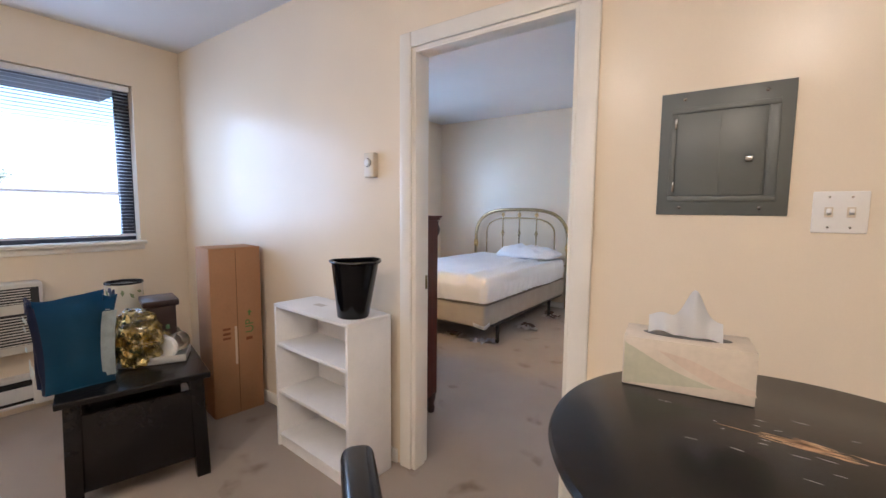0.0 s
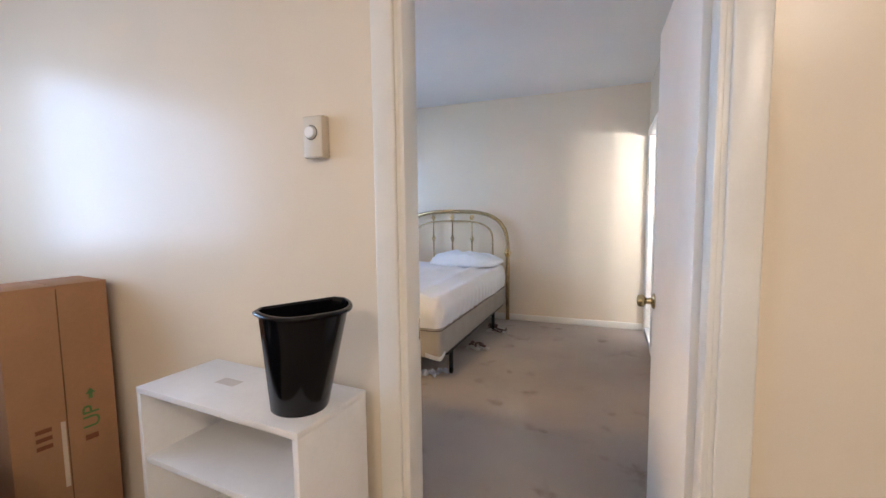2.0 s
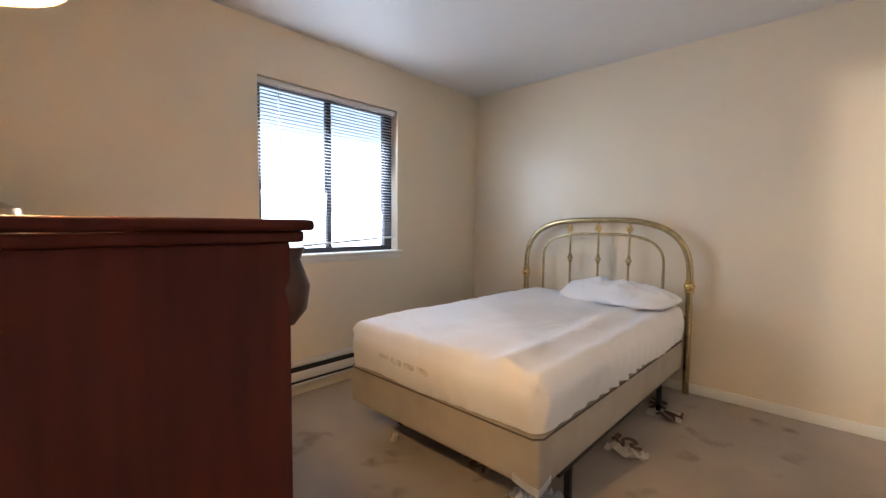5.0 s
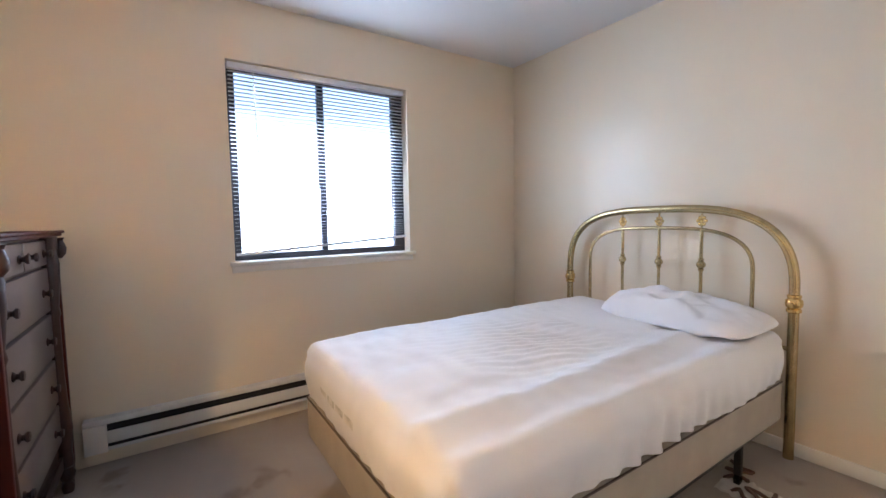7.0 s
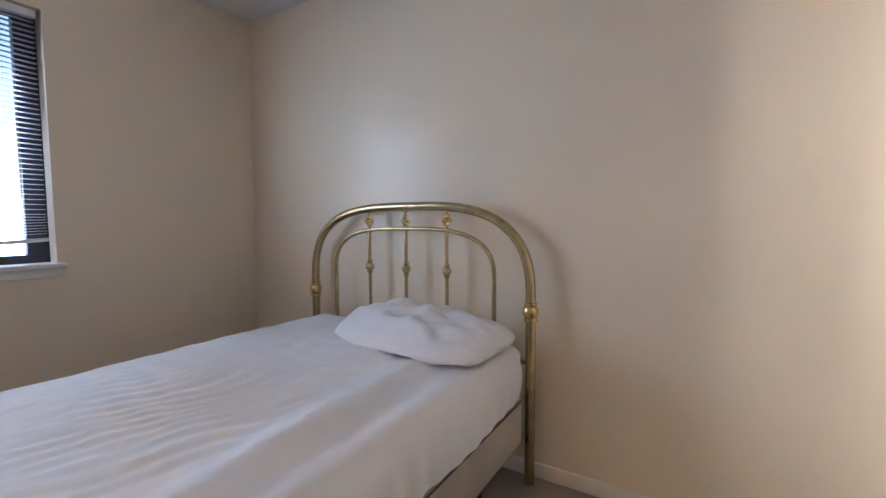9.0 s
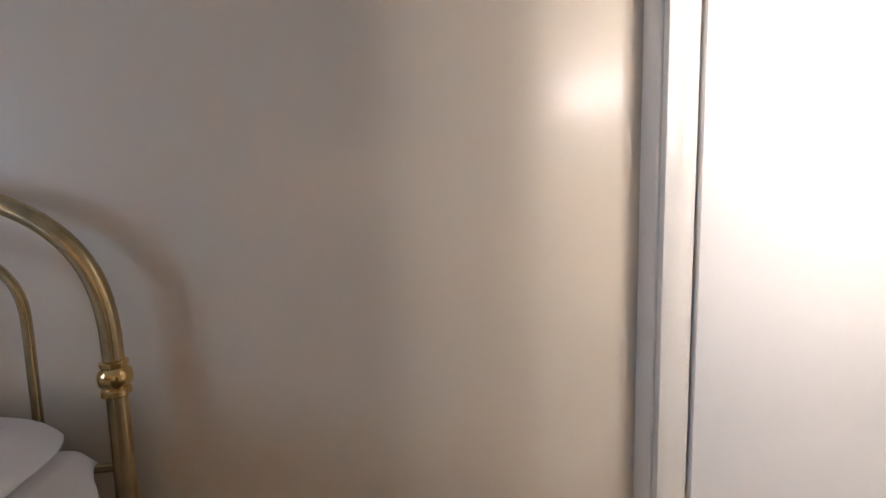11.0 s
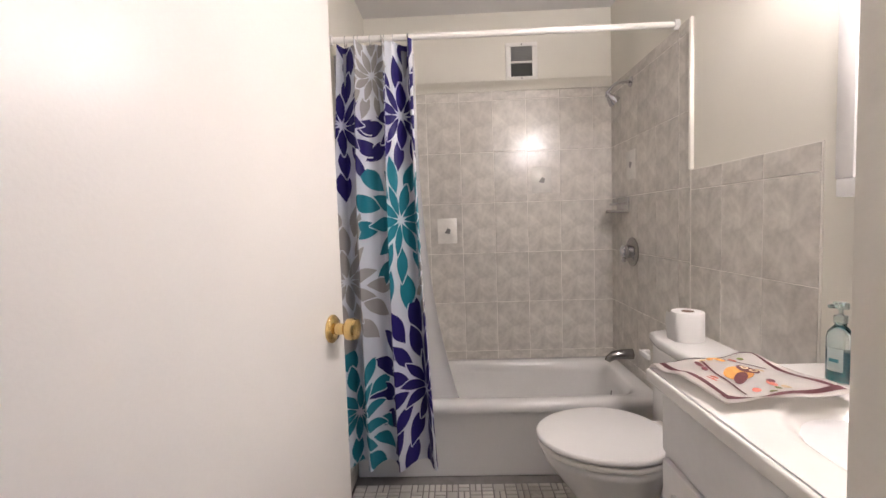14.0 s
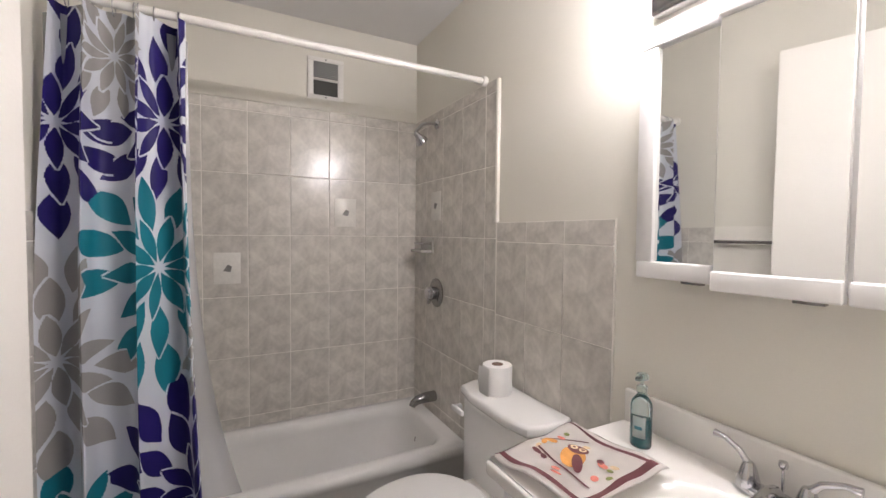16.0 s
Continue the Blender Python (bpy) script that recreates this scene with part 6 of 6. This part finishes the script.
def curtain_rod():
    root = thing("curtain_rod", (2.575, 0, 2.005), "white tension rod for the shower curtain", "curtain rod")
    part("rod", tube([(0, BS + 0.012, 0), (0, NY, 0)], 0.0125, 16), WHITE_PLASTIC, root)
    for y, s in ((BS + 0.008, 1), (NY, -1)):
        part("end_cap", tube([(0, y, 0), (0, y + s * 0.02, 0)], 0.020, 18), WHITE_PLASTIC, root)


curtain_rod()

CUR_Y0, CUR_Y1, CUR_Z0, CUR_Z1, CUR_W = 3.505, 3.858, 0.205, 1.985, 0.70


def drape(s, z):
    """The shower curtain's surface: s metres along the flat cloth from its free edge, z above the ground."""
    f = (CUR_Z1 - z) / (CUR_Z1 - CUR_Z0)
    u = s / CUR_W
    width = (CUR_Y1 - CUR_Y0) * (0.90 + 0.22 * f)
    wave = 2 * math.pi * 3.1 * u + 0.7 * math.sin(5 * u + 1.8 * f) + 0.5 * f
    tight = 1 - 0.45 * f
    y = CUR_Y0 - 0.045 * f * f + width * (u + 0.052 * tight * math.sin(wave + 0.9) + 0.012 * tight * math.sin(2.6 * wave))
    x = 2.565 - (0.034 + 0.014 * f) * math.sin(wave) - 0.015 * math.sin(2.3 * wave + 1.0 + f) * (1 - 0.7 * f) - 0.03 * f
    x += 0.006 * noise.noise(Vector((u * 9, z * 2.2, 0.4)))
    return Vector((x, y, z))


def shower_curtain():
    root = thing("shower_curtain", (0, 0, 0), "white shower curtain with navy, teal and grey dahlia print, drawn aside", "shower curtain")
    # white cloth, with the bluish grey of its shade put into the colour
    cloth = material("shaded_white_polyester", (0.60, 0.62, 0.67), 0.45, 0, 0.04, 5, 400, 0.15)
    inks = [material("navy_print", (0.014, 0.008, 0.105), 0.5, 0, 0.1, 8, 300, 0.1, 0.25), material("teal_print", (0.010, 0.165, 0.22), 0.5, 0, 0.1, 8, 300, 0.1, 0.25), material("grey_print", (0.30, 0.285, 0.27), 0.5, 0, 0.1, 8, 300, 0.1)]
    rings = ((10, 0.03, 0.33, 0.42), (13, 0.22, 0.57, 0.35), (17, 0.45, 0.81, 0.35), (22, 0.69, 1.05, 0.35), (27, 0.93, 1.29, 0.35), (32, 1.17, 1.53, 0.35))
    # centres along and up the cloth, ink and size of each printed flower
    plan = ((0.16, 1.69, 0, 0.43), (0.42, 1.86, 2, 0.33), (0.68, 1.66, 0, 0.40), (0.18, 1.255, 1, 0.48), (0.66, 1.00, 2, 0.42), (-0.08, 1.04, 2, 0.30),
            (0.08, 0.535, 0, 0.50), (0.62, 0.42, 1, 0.38), (-0.09, 0.60, 1, 0.20))

    owners = {}

    def owner(s, z):
        return min(range(len(plan)), key=lambda k: math.hypot(s - plan[k][0], z - plan[k][1]) / plan[k][3])

    def drawn(k, ring, idx, off):
        """Whether a petal belongs to its flower: its middle must lie nearer to that flower than to any other."""
        key = (k, ring, idx)
        if key not in owners:
            cs, cz, ink, size = plan[k]
            n, r0, r1, wide = rings[ring]
            a = (idx + 0.5 - off) * 2 * math.pi / n - 0.35 * k
            mid = (r0 + r1) / 2 * size
            owners[key] = owner(cs + mid * math.cos(a), cz + mid * math.sin(a)) == k
        return owners[key]

    def ink_at(s, z):
        """0 for bare cloth, else the ink printed there: pointed petals with bare outlines."""
        near = sorted((math.hypot(s - c[0], z - c[1]) / c[3], k) for k, c in enumerate(plan))
        for q, k in near[:3]:
            cs, cz, ink, size = plan[k]
            a = math.atan2(z - cz, s - cs) + 0.35 * k
            for ring, (n, r0, r1, wide) in enumerate(rings):
                t = (q - r0) / (r1 - r0)
                if not 0 < t < 1:
                    continue
                step = 2 * math.pi / n
                shift = 0.5 * (ring % 2)
                w = a / step + shift
                off = abs(w % 1.0 - 0.5) * step * q * size
                half = wide * step * (r0 + r1) / 2 * size * math.sin(math.pi * t)
                if off < half + 0.005 and drawn(k, ring, math.floor(w) % n, shift):
                    return 1 + ink if off < half - 0.001 else 0
        return 0
    nu, nv = 330, 880
    bm = sheet(lambda u, v: drape(CUR_W * u, CUR_Z0 + (CUR_Z1 - CUR_Z0) * v), nu, nv)
    bm.faces.ensure_lookup_table()
    where = {}
    for a in range(nu):
        for b in range(nv):
            where[(a, b)] = ink_at(CUR_W * (a + 0.5) / nu, CUR_Z0 + (CUR_Z1 - CUR_Z0) * (b + 0.5) / nv)
    for k, f in enumerate(bm.faces):
        f.material_index = where[divmod(k, nv)]
    part("cloth", bm, [cloth] + inks, root, "", 80)
    for k in range(9):
        s = CUR_W * (k + 0.4) / 9
        p = drape(s, CUR_Z1)
        pts = [(2.575 + 0.020 * math.cos(a), p.y, 1.995 + 0.024 * math.sin(a)) for a in [2 * math.pi * q / 16 for q in range(17)]]
        part("curtain_ring", tube(pts, 0.0016, 6), CHROME, root)
    liner = material("clear_vinyl_liner", (0.75, 0.76, 0.78), 0.25, 0, 0.03, 5, 100, 0.05)
    lp = liner.node_tree.nodes["Principled BSDF"]
    lp.inputs["Alpha"].default_value = 0.42

    def line(u, v):
        z = 0.36 + (1.96 - 0.36) * v
        f = 1 - v
        y = 3.52 - 0.16 * f ** 3 + (0.34 + 0.10 * f ** 3) * u
        x = 2.615 + 0.14 * f ** 1.5 + 0.018 * math.sin(17 * u + 2 * v)
        return (x, y, z)
    part("liner", sheet(line, 40, 30), liner, root, "clear vinyl liner hanging inside the tub", 80)


shower_curtain()


def waste_basket():
    root = thing("waste_basket", (1.955, 2.74, FB), "small clear waste basket beside the toilet", "waste basket")
    clear = material("smoky_plastic", (0.35, 0.36, 0.37), 0.3)
    part("basket", lathe([(0.07, 0), (0.072, 0.004), (0.09, 0.22), (0.094, 0.224), (0.09, 0.226), (0.086, 0.22), (0.068, 0.01), (0, 0.008)], 28), clear, root)


waste_basket()


# ---- outside the windows ----
setting("ground", box(-400, BW - 0.165, -300, 300, -0.6, -0.5), material("pale_asphalt", (0.30, 0.30, 0.31), 0.9, 0, 0.2, 0.5, 8, 0.3))


setting("balcony_ceiling", box(-4.2, LW - 0.165, -6, -0.13, 2.42, 2.6), material("balcony_concrete", (0.40, 0.41, 0.43), 0.9, 0, 0.12, 2, 30, 0.2), "pale painted underside of the balcony above")


def railing():
    root = thing("balcony_railing", (-4.1, 0, -0.5), "black metal balcony railing with thin balusters outside", "railing")
    iron = material("black_iron", (0.02, 0.02, 0.022), 0.5)
    part("top_rail", box(-0.02, 0.02, -6, 6, 1.62, 1.66, 0.004), iron, root)
    part("bottom_rail", box(-0.015, 0.015, -6, 6, 0.62, 0.65, 0.004), iron, root)
    first = None
    for k in range(84):
        y = -6 + 12 * k / 83
        if first is None:
            first = part("baluster", box(-0.007, 0.007, -0.007, 0.007, 0.65, 1.62), iron, root)
            first.location.y = y
        else:
            ob = new("baluster", first.data)
            ob.parent, ob.location = root, (0, y, 0)
    for y in (-6, -3, 0, 3, 6):
        part("post", box(-0.025, 0.025, y - 0.025, y + 0.025, 0, 1.62, 0.004), iron, root)


railing()


def car(at, rz, paint, label):
    root = thing("parked_car", at, label, "car", "parked cars", rz)
    body = material("car_paint", paint, 0.25, 0.1, 0.03, 3, 60, 0)
    dark = material("car_window_glass", (0.02, 0.025, 0.03), 0.08)
    rub = material("tyre_rubber", (0.02, 0.02, 0.02), 0.8)
    side = [(-2.2, 0.35), (2.15, 0.35), (2.25, 0.6), (2.15, 0.82), (1.25, 0.95), (0.55, 1.42), (-1.1, 1.45), (-1.95, 1.0), (-2.25, 0.92)]
    part("body", moved(prism(side, -0.85, 0.85, 0.06), pose(0, 0, 0, 90, 0, 0)), body, root)
    for s in (-1, 1):
        win = [(-1.55, 0.98), (1.05, 0.98), (0.48, 1.36), (-1.05, 1.38)]
        part("side_window", moved(prism(win, s * 0.852 - 0.004, s * 0.852 + 0.004), pose(0, 0, 0, 90, 0, 0)), dark, root)
        for x in (-1.35, 1.4):
            wheel = part("wheel", lathe([(0.2, -0.1), (0.31, -0.09), (0.32, 0), (0.31, 0.09), (0.2, 0.1)], 24, None, Matrix.Translation((x, s * 0.78, 0.32)) @ TURN_Y), rub, root)
            part("rim", lathe([(0.19, -0.105), (0.19, 0.105)], 20, None, Matrix.Translation((x, s * 0.78, 0.32)) @ TURN_Y), NICKEL, wheel)


car((-15, -4.6, -0.5), 85, (0.75, 0.75, 0.76), "white parked car beyond the railing")
car((-16, -1.0, -0.5), 92, (0.05, 0.12, 0.3), "blue parked car beyond the railing")
car((-15.5, 5.0, -0.5), 88, (0.55, 0.56, 0.58), "silver parked car beyond the railing")


def far_house(at, w, h, label):
    root = thing("apartment_building", at, label, "building", "buildings outside")
    brick = material("pale_stucco", (0.62, 0.56, 0.52), 0.9, 0, 0.2, 3, 30, 0.3)
    part("wall", box(-5, 0, -w / 2, w / 2, 0, h, 0.02), brick, root)
    part("roof", box(-5.4, 0.4, -w / 2 - 0.4, w / 2 + 0.4, h, h + 0.3, 0.03), material("grey_roof_felt", (0.36, 0.36, 0.37), 0.9), root)
    # the sky's reflection is painted in as a pale pane colour
    pane = material("sky_tinted_far_glass", (0.38, 0.42, 0.46), 0.1)
    for f in range(int(h // 2.9)):
        for k in range(int(w // 3)):
            y = -w / 2 + 1.6 + 3 * k
            wd = part("window", box(0.0, 0.05, y - 0.65, y + 0.65, 0.9 + 2.9 * f, 2.2 + 2.9 * f, 0.01), TRIM, root)
            part("pane", box(0.05, 0.06, y - 0.57, y + 0.57, 0.98 + 2.9 * f, 2.12 + 2.9 * f), pane, wd)


far_house((-56, 9, -0.5), 15, 3.4, "low pale building across the car park")


def bare_tree(at, h, seed):
    rnd = random.Random(seed)
    root = thing("tree", at, "small tree with bare twigs and sparse leaves outside", "tree", "trees outside")
    bark = material("grey_bark", (0.10, 0.08, 0.065), 0.9, 0, 0.2, 8, 60, 0.4)
    leaf = material("dull_green_leaf", (0.06, 0.09, 0.03), 0.7, 0, 0.3, 5, 60, 0.1)
    trunk, crown = bmesh.new(), bmesh.new()

    def grow(p, d, ln, r, depth):
        q = p + d * ln
        tube([p, (p + q) / 2 + Vector((rnd.gauss(0, 0.03), rnd.gauss(0, 0.03), 0)) * ln, q], [r, r * 0.85, r * 0.65], 6, trunk)
        if depth == 0:
            for _ in range(9):
                c = q + Vector((rnd.gauss(0, 0.3), rnd.gauss(0, 0.3), rnd.gauss(0, 0.25)))
                a, b = Vector((rnd.gauss(0, 1), rnd.gauss(0, 1), rnd.gauss(0, 1))).normalized() * 0.09, Vector((rnd.gauss(0, 1), rnd.gauss(0, 1), rnd.gauss(0, 1))).normalized() * 0.05
                crown.faces.new([crown.verts.new(c + v) for v in (-a, b, a, -b)])
            return
        for _ in range(3):
            grow(q, (d + Vector((rnd.gauss(0, 0.5), rnd.gauss(0, 0.5), rnd.gauss(0.1, 0.25)))).normalized(), ln * 0.7, r * 0.6, depth - 1)
    grow(Vector((0, 0, 0)), Vector((0, 0, 1)), h * 0.33, 0.12, 4)
    part("trunk", trunk, bark, root)
    part("crown", crown, leaf, root)


bare_tree((-19, -7.5, -0.5), 5.0, 1)
bare_tree((-22, -3.0, -0.5), 4.2, 2)
bare_tree((-44, 4.0, -0.5), 5.0, 3)


# ---- tiles, piece by piece ----
def tile_mesh(w, h, t, name, mat, bevel=0.0012):
    bm = box(-w / 2, w / 2, -h / 2, h / 2, 0, t)
    bmesh.ops.bevel(bm, geom=[e for e in bm.edges if e.verts[0].co.z > t / 2 and e.verts[1].co.z > t / 2], offset=bevel, segments=1, affect="EDGES")
    sharp(bm, 20)
    me = bpy.data.meshes.new(name)
    bm.to_mesh(me)
    bm.free()
    me.materials.append(mat)
    return me


TILE_CACHE = {}


def lay_tile(parent, m, w, h, t, mat, name="tile"):
    key = (round(w, 3), round(h, 3), mat.name)
    if key not in TILE_CACHE:
        TILE_CACHE[key] = tile_mesh(w, h, t, name, mat)
    ob = new(name, TILE_CACHE[key])
    ob.parent = parent
    ob.matrix_basis = m
    return ob


def spans(a, b, joint, pitch):
    """Cut [a, b] at joint + k * pitch."""
    k = math.ceil((a - joint) / pitch + 1e-6)
    cuts = [a]
    while joint + k * pitch < b - 0.012:
        if joint + k * pitch > a + 0.012:
            cuts.append(joint + k * pitch)
        k += 1
    return list(zip(cuts, cuts[1:] + [b]))


tile_wall = setting("wall_tiling_tub", box(BE - 0.004, BE - 0.0005, BS, NY, FB + 0.30, 1.995), GROUT, "grey mottled ceramic wall tiles")
g = 0.0035
rows_z = spans(FB + 0.345, 1.945, 1.347, 0.298) + [(1.945, 1.997)]
for z0, z1 in rows_z:
    for y0, y1 in spans(BS, NY, 2.934, 0.1945):
        m = Matrix.Translation((BE - 0.004, (y0 + y1) / 2, (z0 + z1) / 2)) @ pose(0, 0, 0, 90, 0, -90)
        lay_tile(tile_wall, m, y1 - y0 - g, z1 - z0 - g, 0.0022, TILE)
tile_side = setting("wall_tiling_vanity", box(2.485, BE, BS + 0.0005, BS + 0.004, FB + 0.30, 1.985), GROUT, "grey mottled ceramic wall tiles")
tile_low = setting("wall_tiling_wainscot", box(1.897, 2.485, BS + 0.0005, BS + 0.004, FB, 1.413), GROUT, "grey mottled ceramic wainscot tiles")
flat = pose(0, 0, 0, -90, 0, 0)
for z0, z1 in rows_z:
    for x0, x1 in spans(2.575, BE - 0.01, 2.575, 0.195) + [(2.489, 2.573)]:
        lay_tile(tile_side, Matrix.Translation(((x0 + x1) / 2, BS + 0.004, (z0 + z1) / 2)) @ flat, x1 - x0 - g, z1 - z0 - g, 0.0022, TILE)
for z0, z1 in spans(FB, 1.352, 1.335, 0.298)[:-1] + [(1.335, 1.412)]:
    for x0, x1 in spans(1.900, 2.483, 2.295, 0.195):
        lay_tile(tile_low, Matrix.Translation(((x0 + x1) / 2, BS + 0.004, (z0 + z1) / 2)) @ flat, x1 - x0 - g, z1 - z0 - g, 0.0022, TILE)
board("trim_tile_edge", 2.472, 2.487, BS, BS + 0.016, 1.414, 1.99, TRIM, 0.004)

# low wainscot tiles on the far wall, seen in the mirror
tile_north = setting("wall_tiling_north", box(1.50, TX + 0.3, NY - 0.004, NY - 0.0005, FB, 1.413), GROUT, "grey mottled ceramic wainscot tiles")
for z0, z1 in spans(FB, 1.413, 1.335, 0.298):
    for x0, x1 in spans(2.14, TX + 0.3, 2.295, 0.195):
        lay_tile(tile_north, Matrix.Translation(((x0 + x1) / 2, NY - 0.004, (z0 + z1) / 2)) @ pose(0, 0, 0, 90, 0, 0), x1 - x0 - g, z1 - z0 - g, 0.0022, TILE)

# decorated tiles
deco = material("pale_deco_tile", (0.76, 0.74, 0.69), 0.25, 0, 0.08, 20, 80, 0.03)
decom = material("grey_deco_motif", (0.20, 0.19, 0.18), 0.5)
for y, z in ((2.849, 1.471), (3.415, 1.188)):
    ob = setting("tile_picture", box(BE - 0.0082, BE - 0.0060, y - 0.058, y + 0.058, z - 0.075, z + 0.075, 0.0005), deco, "pale decorative picture tile")
    motif = prism([(-0.018, -0.012), (0.014, -0.018), (0.020, 0.008), (0.002, 0.018), (-0.008, 0.002)], 0, 0.0008)
    part("motif", moved(motif, Matrix.Translation((BE - 0.0081, y, z)) @ pose(0, 0, 0, 90, 0, -90)), decom, ob)

ob = setting("tile_picture", box(3.041 - 0.055, 3.041 + 0.055, BS + 0.0060, BS + 0.0082, 1.433, 1.583, 0.0005), deco, "pale decorative picture tile")
motif = prism([(-0.018, -0.012), (0.014, -0.018), (0.020, 0.008), (0.002, 0.018), (-0.008, 0.002)], 0, 0.0008)
part("motif", moved(motif, Matrix.Translation((3.041, BS + 0.0081, 1.508)) @ TURN_Y), decom, ob)

# floor mosaic: a pinwheel of small oblong and square tiles
mosaic = bpy.data.objects["floor_bathroom"]
tagged(mosaic, "white and grey ceramic mosaic floor tiles")
q = 0.052
rest = bmesh.new()
lay_order = random.Random(12)
count = 0
near_lim = (1.75, TX - 0.002, 2.85, 3.72)
for i in range(int((TX - 1.10) / q)):
    for j in range(int((NY - BS) / q)):
        x, y = TX - 0.03 - (i + 0.5) * q, BS + 0.02 + (j + 0.5) * q
        kind = lay_order.choice((0, 1, 1, 3, 3))
        if kind == 0:
            cells = ((0, 0, q * 0.86, q * 0.86),)
        elif kind in (1, 2):
            cells = ((0, -q / 4, q * 0.88, q * 0.38), (0, q / 4, q * 0.88, q * 0.38))
        else:
            cells = ((-q / 4, 0, q * 0.38, q * 0.88), (q / 4, 0, q * 0.38, q * 0.88))
        if x > TX - 0.03 or y > NY - 0.03:
            continue
        for dx, dy, w, h in cells:
            inside = near_lim[0] < x < near_lim[1] and near_lim[2] < y < near_lim[3]
            if inside and count < 300:
                lay_tile(mosaic, Matrix.Translation((x + dx, y + dy, FB - 0.006)), w, h, 0.006, FLOOR_TILE, "mosaic_tile")
                count += 1
            else:
                box(x + dx - w / 2, x + dx + w / 2, y + dy - h / 2, y + dy + h / 2, FB - 0.006, FB, 0, 2, rest)
tagged(part("mosaic_rest", rest, FLOOR_TILE, mosaic), "", "", "", "stuff")
